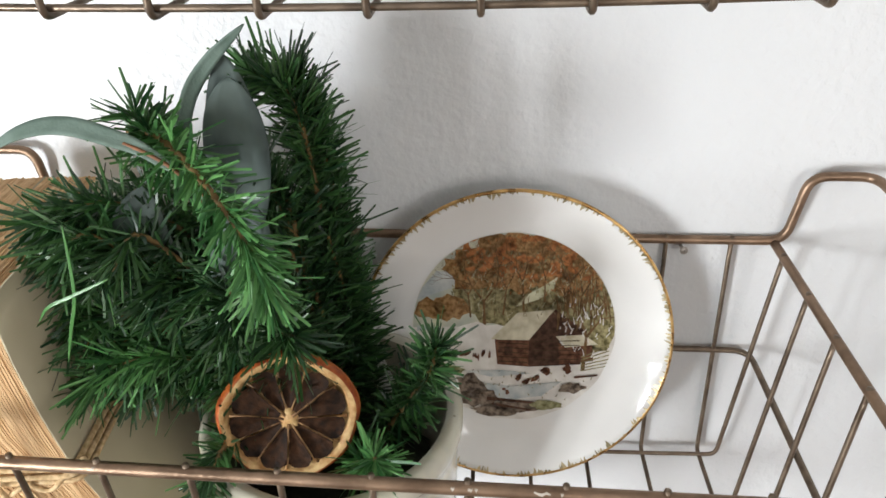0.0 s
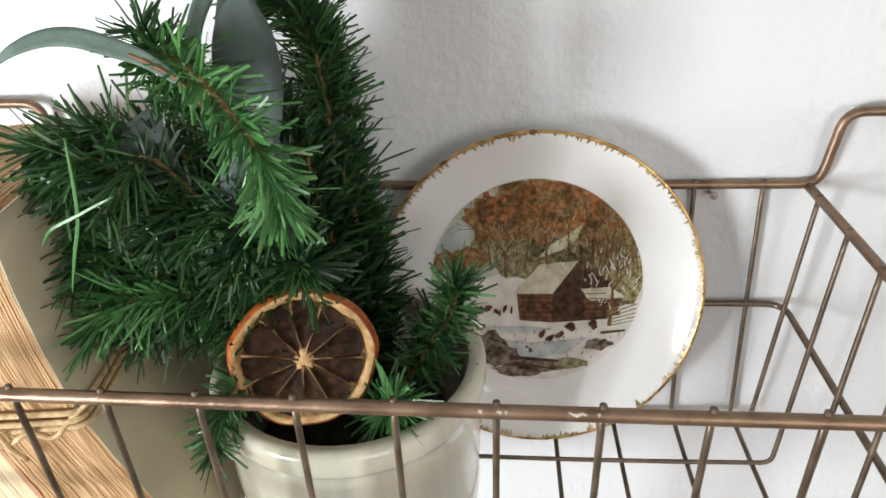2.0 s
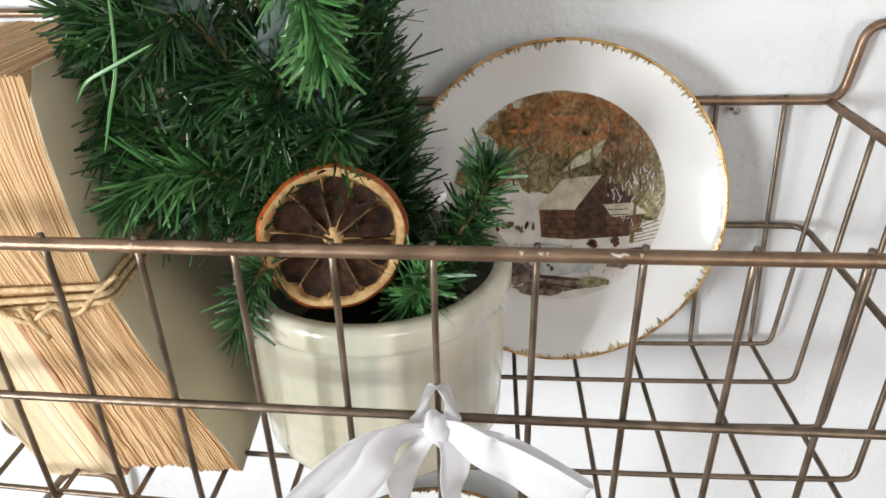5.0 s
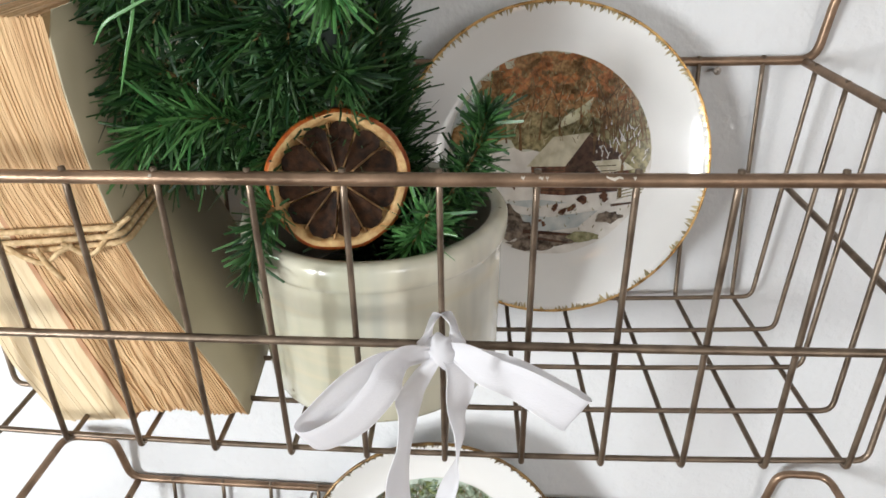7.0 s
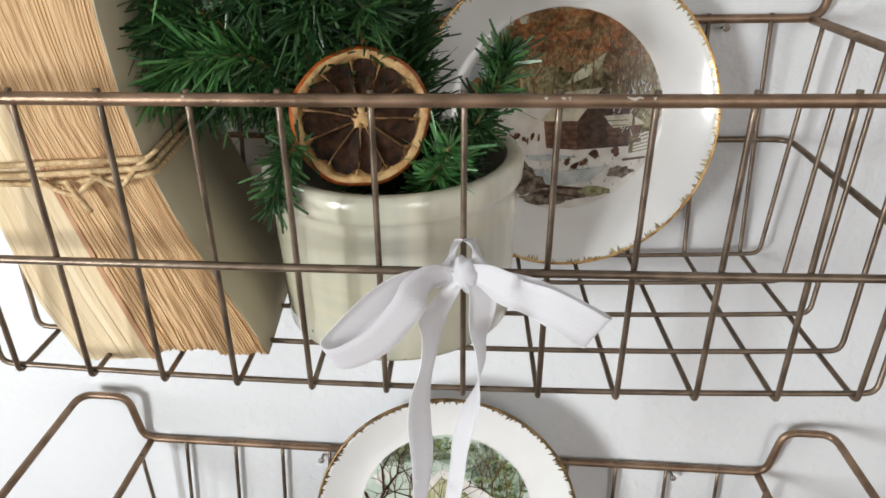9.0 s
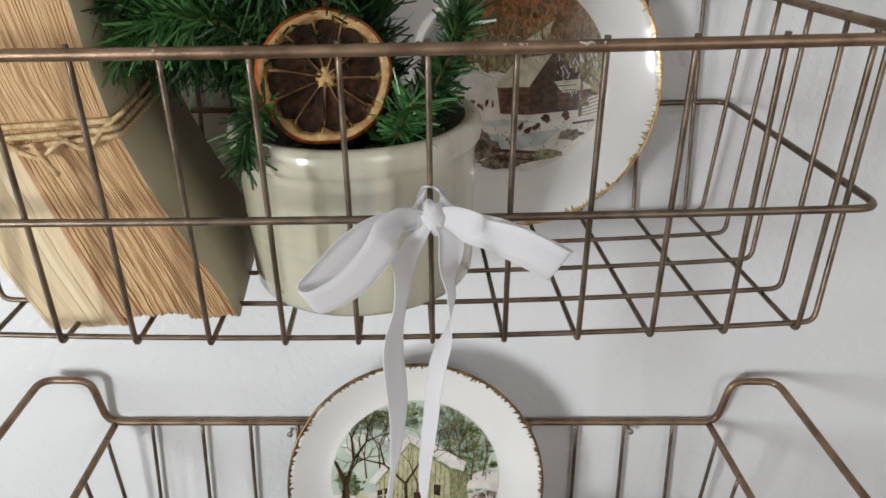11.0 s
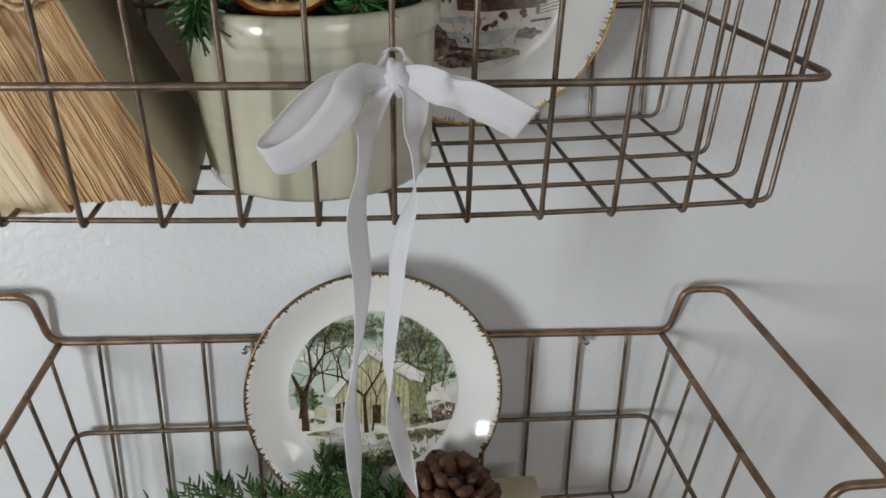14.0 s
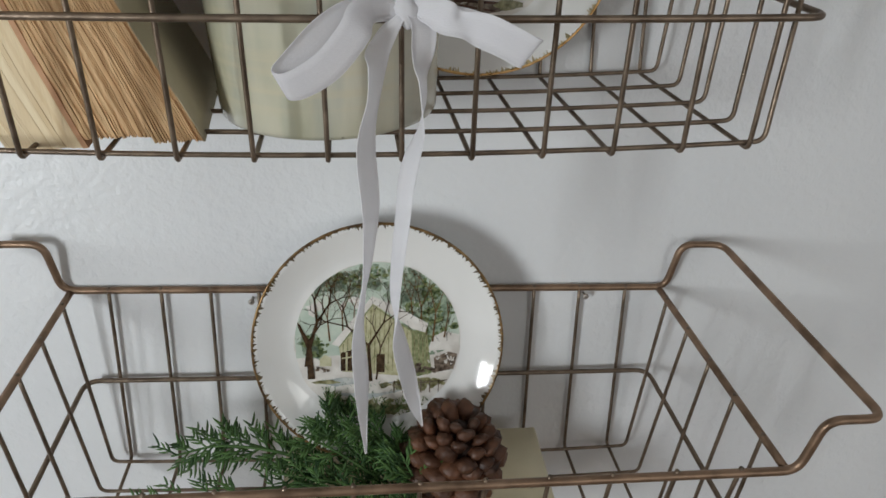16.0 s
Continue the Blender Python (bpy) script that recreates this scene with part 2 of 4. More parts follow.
def wall_with_opening(name, horizontal, at, thick, a0, a1, o0, o1, z0, z1, label):
    ob = thing(name, Matrix(), label, "wall", kind="structure")
    for k, (p0, p1, q0, q1) in enumerate(((a0, o0, 0, 2.5), (o1, a1, 0, 2.5), (o0, o1, 0, z0), (o0, o1, z1, 2.5))):
        if horizontal:
            box("wall_panel", p0, p1, at, at + thick, q0, q1, M_CEIL, ob)
        else:
            box("wall_panel", at, at + thick, p0, p1, q0, q1, M_CEIL, ob)


wall_with_opening("wall_west", False, -1.13, 0.12, -3.12, 0.12, -1.55, -0.93, 1.05, 1.8, "white painted wall with a narrow window opening")
# unseen south wall, opened only where the added fill light stands
wall_with_opening("wall_south", True, -3.12, 0.12, -1.01, 1.9, 0.75, 1.75, 1.15, 2.35, "unseen wall with an opening added for the rear fill light")

# ---- a lamp behind the camera, whose warm bulbs mirror in the glazed plate ----
M_BULB = bpy.data.materials.new("warm_bulb")
M_BULB.use_nodes = True
bulb_shader = M_BULB.node_tree.nodes["Principled BSDF"]
bulb_shader.inputs["Base Color"].default_value = (1, 0.8, 0.6, 1)
bulb_shader.inputs["Emission Color"].default_value = (1.0, 0.56, 0.26, 1)
bulb_shader.inputs["Emission Strength"].default_value = 16
floor_lamp = thing("floor_lamp", pose(0.19, -2.0, 0), "brass floor lamp with two bare warm bulbs", "lamp")
put("foot", mesh_of("foot", *lathe([(0.0005, 0), (0.13, 0), (0.135, 0.006), (0.12, 0.016), (0.02, 0.026), (0.0005, 0.03)], 32)), M_NAIL, floor_lamp)
put("pole", mesh_of("pole", *tube([(0, 0, 0.02), (0, 0, 1.2), (0, -0.03, 1.55), (0, -0.03, 1.80)], 0.009, 10)), M_NAIL, floor_lamp)
for dx, z in ((0.012, 1.68), (-0.017, 1.842)):
    put("bulb_socket", mesh_of("bulb_socket", *tube([(dx * 0.3, -0.03, z - 0.045), (dx, -0.004, z - 0.022)], 0.012, 10)), M_NAIL, floor_lamp)
    put("bulb", mesh_of("bulb", *[[(x + dx, y, h + z) for x, y, h in lathe([(0.0005, -0.024), (0.012, -0.021), (0.021, -0.010), (0.023, 0.002), (0.019, 0.014), (0.010, 0.021), (0.0005, 0.0235)], 20)[0]], lathe([(0.0005, 0)] * 7, 20)[1]]), M_BULB, floor_lamp, "glowing warm bulb")

# ---- wire baskets ----
S = 0.033
HX, DY, HB = 0.207, 0.166, 0.1335
BX, BY0, BY1 = 0.190, -0.019, -0.156
RAIL_Y = (-0.016, -0.049, -0.080, -0.111, -0.142)
BASE_Y = (-0.025, -0.058, -0.091, -0.123, -0.1535)
R_RIM, R_WIRE = 0.0024, 0.00124


def bent_wire(path, bend, step=0.012, closed=False):
    """A wire's path in short steps, bent out of true as the whole basket is."""
    P = [Vector(p) for p in path]
    if closed:
        P.append(P[0])
    out = []
    for p, q in zip(P, P[1:]):
        n = max(1, int((q - p).length / step))
        out += [bend(p.lerp(q, k / n)) for k in range(n)]
    return out if closed else out + [bend(P[-1])]


def out_of_true(rows):
    """How far a used basket is bent: millimetres along x, y and z, as products of the place in it."""
    def bend(p):
        x, y, z = p[0] / 0.2, p[1] / 0.166, p[2] / 0.13
        terms = (1, x, y, z, x * x, x * y, x * z, y * z, x * y * z, x * x * z)
        return Vector([p[i] + sum(c * t for c, t in zip(rows[i], terms)) / 1000 for i in range(3)])
    return bend


def wire_basket(m, label, bend, back=0.0, sag=0.003, bent=0.0, jog=(0,) * 12):
    ob = thing("wire_basket", m, label, "wire basket", "hanging wire baskets")
    hx, hz = 0.036, 0.0365
    right = [(HX + 0.001, 0, 0), (HX + 0.0055, 0, hz), (HX + hx, 0, hz), (HX + hx, -DY, hz), (HX + 0.0055, -DY, hz), (HX + 0.001, -DY, 0)]
    left = [(-x, y, z) for x, y, z in right[::-1]]
    # a handle bent inwards at the wall
    left = left[:3] + [(x + bent * k, y, z * (1 + 11 * bent)) for (x, y, z), k in zip(left[3:], (0, 1, 1))]
    put("rim", mesh_of("rim", *tube(bent_wire(rounded([*right, *left], 0.009, 6, True), bend, closed=True), R_RIM, 12, True)), M_WIRE, ob)
    for s in (-1, 1):
        put("side_rail", mesh_of("side_rail", *tube(bent_wire([(s * (HX - 0.004), 0, -0.0006), (s * (HX - 0.004), -DY, -0.0006)], bend), R_RIM * 0.95, 12)), M_WIRE, ob)
    mx, my0, my1, mz = 0.2015, -0.0095 - back, -DY + 0.0035, -0.0685
    ring = [(mx - 0.001, my0, mz + 0.0045), (mx, my1, mz), (-mx, my1, mz), (-mx + 0.001, my0, mz + 0.0045)]
    put("middle_ring", mesh_of("middle_ring", *tube(bent_wire(rounded(ring, 0.010, 5, True), bend, closed=True), 0.0017, 10, True)), M_WIRE_B, ob)
    for i in range(12):
        x = (i - 5.5) * S + jog[i] / 1000
        e = random.uniform(-0.0006, 0.0006)
        rise = sag * (x / 0.18) ** 2
        path = [(x, -0.0005, 0.003), (x + e, BY0 - back, -HB + rise), (x + e, BY1, -HB + rise), (x, -DY + 0.0005, 0.0035)]
        put("upright_wire", mesh_of("upright_wire", *tube(bent_wire(rounded(path, 0.0035, 4), bend), R_WIRE, 8)), M_WIRE_B, ob)
    for i in range(5):
        y, yt, zz = BASE_Y[i], RAIL_Y[i], -HB + 2 * R_WIRE
        y -= back if i == 0 else 0
        bed = [(BX * k, y, zz + sag * (k * BX / 0.18) ** 2) for k in (1, 0.8, 0.6, 0.4, 0.2, 0, -0.2, -0.4, -0.6, -0.8, -1)]
        path = [(HX - 0.0045, yt, 0.002), *bed, (-HX + 0.0045, yt, 0.002)]
        put("cross_wire", mesh_of("cross_wire", *tube(bent_wire(rounded(path, 0.005, 4), bend), R_WIRE, 8)), M_WIRE_B, ob)
    return ob


UP = W @ pose(-0.0165, -0.006, 1.6)
LOW = pose(-0.0105, -0.006, 1.3217, 12.0, 2.3, 0)
TOP = W @ pose(-0.0145, 0.037, 1.8745)
UP_BEND = out_of_true(((-0.88, -2.92, -1.45, 1.47, 1.59, 1.35, -0.97, -0.14, 2.09, 1.46), (1.14, -1.46, -0.08, 1.52, -0.17, 2.32, 0.28, -1.8, -0.53, 0.39),
                       (-0.31, -1.43, -0.49, -0.28, 0.81, -0.51, 2.17, 2.12, 0.26, -1.49)))
LOW_BEND = out_of_true(((-0.18, -1.35, -0.31, -0.43, -0.45, -7.78, 0.11, 0.32, -0.08, -0.63), (-0.36, -0.54, 2.59, 0.01, 0.14, -0.02, 0.39, -0.21, -0.2, 0.09),
                        (1.47, -1.42, 0.69, -0.54, -0.03, -1.26, 0.53, -0.3, -0.07, -0.9)))
upper = wire_basket(UP, "bronze wire basket on the wall holding a crock and books", UP_BEND, bent=0.024)
lower = wire_basket(LOW, "bronze wire basket on the wall holding cedar and a pine cone", LOW_BEND, 0.008,
                    jog=(2.3, 2.6, 1.6, 0.5, -0.6, -1.7, -2.8, -3.9, -5, -5.9, -5.5, -4.3))
wire_basket(TOP, "bronze wire basket hung highest on the wall with pine greenery", Vector)


# bare spots rubbed through the finish of the upper basket's front rim
for x, ln in ((0.0445, 0.0012), (0.0505, 0.0016), (0.0525, 0.0010), (0.0745, 0.0055), (-0.083, 0.0012), (0.081, 0.0010)):
    V, F = [], []
    for i in range(5):
        for k in range(7):
            an = radians(128 + (5 - 1.1 * abs(i - 2)) * k + 9 * math.sin(2.3 * i + x * 900))
            V.append((x + ln * (i - 2) / 4, -DY + (R_RIM + 0.00008) * math.cos(an), (R_RIM + 0.00008) * math.sin(an) * (1 if k else 0.9)))
    for i in range(4):
        for k in range(6):
            F.append((7 * i + k, 7 * i + k + 1, 7 * i + 8 + k, 7 * i + 7 + k))
    put("worn_spot", mesh_of("worn_spot", [UP_BEND(v) for v in V], F), M_CHIP, upper, "pale worn spot")

# ---- plates ----
def plate_height(r, R):
    """Front face of the plate: flat well, rising flange."""
    f = max(0.0, (r / R - 0.70) / 0.30)
    return 0.0105 * f ** 1.4


def plate(m, R, label, gold, brush, seed):
    ob = thing("decorative_plate", m, label, "plate", "collector plates")
    N = 96
    prof = [(0.0005, 0.0)] + [(R * k / 24, plate_height(R * k / 24, R)) for k in range(1, 25)]
    prof += [(R + 0.0004, plate_height(R, R) - 0.0012), (R - 0.001, plate_height(R, R) - 0.0028)]
    prof += [(R * k / 24, plate_height(R * k / 24, R) - 0.0040) for k in range(22, 12, -2)] + [(R * 0.5, -0.0065), (R * 0.47, -0.0065), (R * 0.45, -0.004), (0.0005, -0.004)]
    put("dish", mesh_of("dish", *lathe(prof, N)), M_CHINA, ob)
    rnd = random.Random(seed)
    V, F = lathe([(R - 0.0008, plate_height(R - 0.0008, R) + 0.00035), (R + 0.0001, plate_height(R, R) + 0.0004), (R + 0.0007, plate_height(R, R) - 0.0004), (R + 0.0008, plate_height(R, R) - 0.0014)], 160)
    put("gold_edge", mesh_of("gold_edge", V, F), gold, ob, "thin gold edge line")
    V, F, a = [], [], 0.0
    while a < 2 * math.pi:
        swell = 0.5 + 0.5 * math.sin(a * 5 + seed) * math.sin(a * 17 + 1) + 0.15 * math.sin(a * 41)
        ln = 0.0013 + rnd.random() ** 1.3 * 0.0032 * (0.45 + 0.55 * swell)
        wd = rnd.uniform(0.0005, 0.0013) / R
        if swell < 0.4 and rnd.random() < 0.5:
            a += wd * 2
            continue
        drift = rnd.uniform(-0.4, 0.4) * ln / R
        o = len(V)
        for r, t0, t1 in ((R - 0.0004, -1, 1), (R - ln * 0.55, -0.7, 0.7), (R - ln, -0.15, 0.15)):
            f = (R - r) / ln
            for t in (t0, t1):
                an = a + wd * t + drift * f
                V.append((r * math.cos(an), r * math.sin(an), plate_height(r, R) + 0.00022 + 0.00004 * rnd.random()))
        F += [(o, o + 1, o + 3, o + 2), (o + 2, o + 3, o + 5, o + 4)]
        a += wd * rnd.uniform(0.8, 2.6)
    tagged(put("gold_brushwork", mesh_of("gold_brushwork", V, F, False), brush, ob, "feathered gold brush strokes"), kind="stuff")
    return ob


class Picture:
    """A printed scene on a plate's well: flat inked shapes in units of the print's radius."""

    def __init__(self, ob, radius, seed, shift=(0, 0)):
        self.shift = shift
        self.ob, self.r, self.layer, self.rnd = ob, radius, 0, random.Random(seed)
        self.bm, self.inks = bmesh.new(), []

    def shape(self, name, mat, polys, clip=0.995):
        self.layer += 1
        z = 0.0002 + 0.00003 * self.layer
        V, F = [], []
        for poly in polys:
            o = len(V)
            for u, v in poly:
                d = math.hypot(u, v)
                k = min(1.0, clip / d) if d > 0 else 1.0
                V.append((u * k * self.r, v * k * self.r, z))
            F.append(tuple(range(o, len(V))))
        if mat not in self.inks:
            self.inks.append(mat)
        vs = [self.bm.verts.new(v) for v in V]
        for f in F:
            self.bm.faces.new([vs[i] for i in f]).material_index = self.inks.index(mat)

    def finish(self):
        bmesh.ops.triangulate(self.bm, faces=self.bm.faces[:])
        self.bm.normal_update()
        for f in self.bm.faces:
            if f.normal.z < 0:
                f.normal_flip()
        me = bpy.data.meshes.new("printed_picture")
        self.bm.to_mesh(me)
        self.bm.free()
        for m in self.inks:
            me.materials.append(m)
        put("printed_picture", me, None, self.ob, "printed winter landscape under the glaze", Matrix.Translation((*self.shift, 0)))

    def disc(self, name, mat):
        self.shape(name, mat, [[(math.cos(a * math.pi / 48) * (1 + 0.006 * math.sin(a * 7.1)), math.sin(a * math.pi / 48) * (1 + 0.006 * math.sin(a * 5.3))) for a in range(96)]], 1.01)

    def blob(self, u, v, a, b, n=18, rough=0.25):
        out = []
        for k in range(n):
            f = 1 + self.rnd.uniform(-rough, rough)
            t = 2 * math.pi * k / n
            out.append((u + a * f * math.cos(t), v + b * f * math.sin(t)))
        return out

    def stroke(self, u0, v0, u1, v1, w0, w1):
        d = Vector((u1 - u0, v1 - v0))
        n = Vector((-d.y, d.x)).normalized()
        return [(u0 + n.x * w0, v0 + n.y * w0), (u0 - n.x * w0, v0 - n.y * w0), (u1 - n.x * w1, v1 - n.y * w1), (u1 + n.x * w1, v1 + n.y * w1)]

    def tree(self, u, v, h, w, lean=0.0, depth=4, spread=0.55):
        out = []

        def grow(u, v, an, ln, w, d):
            if math.hypot(u, v) > 0.97:
                return
            u1, v1 = u + math.cos(an) * ln, v + math.sin(an) * ln
            out.append(self.stroke(u, v, u1, v1, w, w * 0.62))
            if d:
                for s in (-1, 1):
                    grow(u1, v1, an + s * spread * self.rnd.uniform(0.45, 1.15), ln * self.rnd.uniform(0.6, 0.85), w * 0.6, d - 1)

        grow(u, v, math.pi / 2 + lean, h * 0.4, w, depth)
        return out


I_SNOW = ink("snow", (0.62, 0.58, 0.53), (0.80, 0.77, 0.72), 90)
I_BLUE = ink("blue_shadow", (0.36, 0.40, 0.41), (0.60, 0.61, 0.58), 120)
I_SKY = ink("sky", (0.38, 0.42, 0.38), (0.62, 0.60, 0.46), 60)
I_RUST = ink("rust_foliage", (0.17, 0.085, 0.03), (0.42, 0.25, 0.11), 420)
I_RUST2 = ink("russet_foliage", (0.24, 0.085, 0.03), (0.50, 0.20, 0.07), 420)
I_OLIVE = ink("olive_wood", (0.10, 0.085, 0.035), (0.38, 0.33, 0.17), 380)
I_DARK = ink("dark_branch", (0.035, 0.022, 0.014), (0.09, 0.055, 0.03), 300)
I_BRANCH = ink("branch", (0.10, 0.055, 0.025), (0.2, 0.115, 0.05), 300)
I_TIMBER = ink("timber", (0.075, 0.032, 0.02), (0.20, 0.09, 0.05), 300)
I_TIMBER2 = ink("timber_shade", (0.04, 0.02, 0.014), (0.11, 0.055, 0.035), 300)
I_ROOF = ink("straw_roof", (0.48, 0.43, 0.30), (0.70, 0.65, 0.50), 160)
I_CREAM = ink("cream_field", (0.50, 0.48, 0.30), (0.66, 0.64, 0.46), 150)
I_ROCK = ink("rock", (0.05, 0.035, 0.025), (0.28, 0.22, 0.17), 340)
I_MINT = ink("mint_sky", (0.44, 0.53, 0.45), (0.60, 0.66, 0.56), 60)
I_GREEN = ink("leaf_green", (0.045, 0.075, 0.03), (0.27, 0.32, 0.15), 420)
I_GREEN2 = ink("grey_green", (0.13, 0.19, 0.13), (0.36, 0.43, 0.32), 360)
I_BARN = ink("barn_board", (0.40, 0.38, 0.22), (0.58, 0.55, 0.36), 200)
I_BARN2 = ink("barn_side", (0.16, 0.19, 0.09), (0.33, 0.34, 0.18), 260)
I_GRASS = ink("dry_grass", (0.13, 0.12, 0.05), (0.40, 0.38, 0.22), 330)


def cabin_picture(ob, r):
    p = Picture(ob, r, 5, (-0.0008, 0.0028))
    p.disc("printed_ground", I_SNOW)
    p.shape("printed_sky", I_SKY, [[(-1, 0.0), (-0.4, 0.02), (0.3, 0.1), (1, 0.1)] + [(math.cos(a * 0.1), math.sin(a * 0.1)) for a in range(1, 31)]])
    p.shape("printed_cloud", I_BLUE, [[(-0.98, 0.30), (-0.62, 0.42), (-0.45, 0.56), (-0.75, 0.60), (-0.9, 0.42)], [(-1, 0.12), (-0.6, 0.2), (-0.4, 0.3), (-0.7, 0.3)],
                                      [(-1, -0.2), (-0.7, -0.1), (-0.55, -0.02), (-0.95, 0.02)]])
    p.shape("printed_wood", I_OLIVE, [p.blob(-0.12, 0.30, 0.42, 0.28), p.blob(0.68, 0.22, 0.40, 0.40), p.blob(0.28, 0.45, 0.4, 0.3)])
    crown = [p.blob(u, v, a, b, 22, 0.3) for u, v, a, b in ((-0.45, 0.62, 0.24, 0.18), (-0.2, 0.72, 0.3, 0.22), (0.1, 0.8, 0.34, 0.2), (0.4, 0.72, 0.3, 0.24), (0.62, 0.52, 0.22, 0.25), (0.0, 0.55, 0.25, 0.15))]
    p.shape("printed_foliage", I_RUST, crown)
    p.shape("printed_foliage", I_RUST2, [p.blob(p.rnd.uniform(-0.5, 0.75), p.rnd.uniform(0.55, 0.97), 0.05, 0.035, 9, 0.5) for _ in range(60)])
    p.shape("printed_bush", I_RUST, [p.blob(-0.82, 0.2, 0.16, 0.11), p.blob(-0.62, 0.22, 0.16, 0.13)])
    p.shape("printed_hill", I_CREAM, [[(0.02, 0.24), (0.12, 0.36), (0.3, 0.47), (0.42, 0.56), (0.38, 0.42), (0.24, 0.32)]])
    trees = []
    for u, v, h, w, le in ((-0.28, -0.05, 0.85, 0.022, 0.03), (-0.42, 0.12, 0.6, 0.012, 0.1), (0.52, 0.2, 0.75, 0.02, -0.05), (0.62, 0.15, 0.6, 0.015, -0.2), (0.1, 0.2, 0.75, 0.014, 0.05), (-0.1, 0.15, 0.7, 0.012, -0.1), (0.3, 0.3, 0.6, 0.012, 0.0)):
        trees += p.tree(u, v, h, w * 0.8, le, 6)
    p.shape("printed_trees", I_BRANCH, trees)
    p.shape("printed_trees", I_OLIVE, [p.stroke(u, 0.05 + 0.1 * p.rnd.random(), u + p.rnd.uniform(-0.03, 0.03), 0.42 + 0.2 * p.rnd.random(), 0.006, 0.004) for u in [0.62 + 0.03 * k for k in range(12)]])
    p.shape("printed_snow_bank", I_SNOW, [[(-1, -0.04), (-0.6, 0.0), (-0.35, 0.08), (-0.15, -0.02), (-0.1, -0.2), (-1, -0.25)]])
    p.shape("printed_cabin", I_TIMBER, [[(-0.18, -0.1), (0.16, -0.1), (0.16, -0.40), (-0.15, -0.38)]])
    p.shape("printed_cabin", I_TIMBER2, [[(0.16, -0.40), (0.16, -0.1), (0.38, 0.2), (0.68, 0.0), (0.68, -0.36)]])
    p.shape("printed_cabin", I_TIMBER, [[(0.45, -0.14), (0.78, -0.14), (0.80, -0.32), (0.47, -0.36)]])
    p.shape("printed_roof", I_ROOF, [[(-0.22, -0.11), (0.16, -0.11), (0.40, 0.22), (0.04, 0.18)], [(0.42, -0.06), (0.70, -0.04), (0.84, -0.14), (0.52, -0.18)]])
    p.shape("printed_roof_edge", I_TIMBER2, [p.stroke(0.40, 0.21, 0.72, -0.02, 0.015, 0.015), [(-0.08, -0.18), (0.0, -0.18), (0.0, -0.28), (-0.08, -0.28)], [(0.28, -0.2), (0.36, -0.2), (0.36, -0.38), (0.28, -0.38)]])
    p.shape("printed_trees", I_BRANCH, p.tree(0.7, -0.42, 0.9, 0.02, -0.06, 5, 0.7))
    p.shape("printed_fence", I_OLIVE, [p.stroke(0.68, -0.28 - 0.03 * k, 0.95, -0.16 - 0.045 * k, 0.006, 0.006) for k in range(6)])
    p.shape("printed_shade", I_BLUE, [[(-0.35, -0.58), (0.0, -0.62), (0.5, -0.55), (0.3, -0.72), (-0.1, -0.78)], [(-0.5, -0.46), (-0.1, -0.44), (0.2, -0.47), (-0.2, -0.52)]])
    p.shape("printed_dabs", I_TIMBER, [p.blob(u + p.rnd.uniform(-0.04, 0.04), v + p.rnd.uniform(-0.03, 0.03), a * 0.5, b * 0.5, 8, 0.4) for u, v, a, b in ((-0.55, -0.28, 0.05, 0.06), (-0.46, -0.27, 0.06, 0.05), (-0.36, -0.30, 0.025, 0.06), (-0.26, -0.28, 0.03, 0.07),
                                                                                     (0.32, -0.44, 0.07, 0.06), (0.55, -0.42, 0.06, 0.07), (0.05, -0.52, 0.05, 0.05), (0.14, -0.56, 0.06, 0.05), (0.22, -0.52, 0.05, 0.05), (-0.08, -0.68, 0.04, 0.03)) for _ in range(3)])
    fine = lambda n, u0, u1, v0, v1, ln, w: [p.stroke(a, b, a + p.rnd.uniform(-0.5, 0.5) * ln, b + p.rnd.uniform(0.3, 1) * ln, w, w * 0.4) for a, b in [(p.rnd.uniform(u0, u1), p.rnd.uniform(v0, v1)) for _ in range(n)]]
    p.shape("printed_twigs", I_BRANCH, fine(150, -0.55, 0.85, 0.12, 0.85, 0.09, 0.003))
    p.shape("printed_twigs", I_CREAM, fine(60, -0.45, 0.9, 0.1, 0.62, 0.10, 0.0025))
    p.shape("printed_trunks", I_BRANCH, [p.stroke(u, v, u + p.rnd.uniform(-0.05, 0.05), v + p.rnd.uniform(0.2, 0.45), 0.006, 0.002) for u, v in [(p.rnd.uniform(0.42, 0.95), p.rnd.uniform(0.0, 0.3)) for _ in range(34)]])
    p.shape("printed_leaves", I_RUST2, fine(190, -0.6, 0.85, 0.35, 0.95, 0.035, 0.006))
    p.shape("printed_leaves", I_OLIVE, fine(150, -0.6, 0.8, 0.25, 0.8, 0.04, 0.006))
    p.shape("printed_snow_lights", I_SNOW, fine(50, 0.45, 0.95, -0.3, 0.3, 0.08, 0.006) + fine(24, -0.9, -0.4, -0.55, -0.3, 0.05, 0.01))
    p.shape("printed_tracks", I_OLIVE, fine(70, -0.6, 0.8, -0.85, -0.45, 0.035, 0.006))
    p.shape("printed_logs", I_DARK, [p.stroke(-0.14, -0.14 - 0.05 * k, 0.15, -0.15 - 0.05 * k, 0.005, 0.005) for k in range(5)] + [p.stroke(0.2, -0.12 - 0.05 * k, 0.66, -0.1 - 0.05 * k, 0.004, 0.004) for k in range(5)])
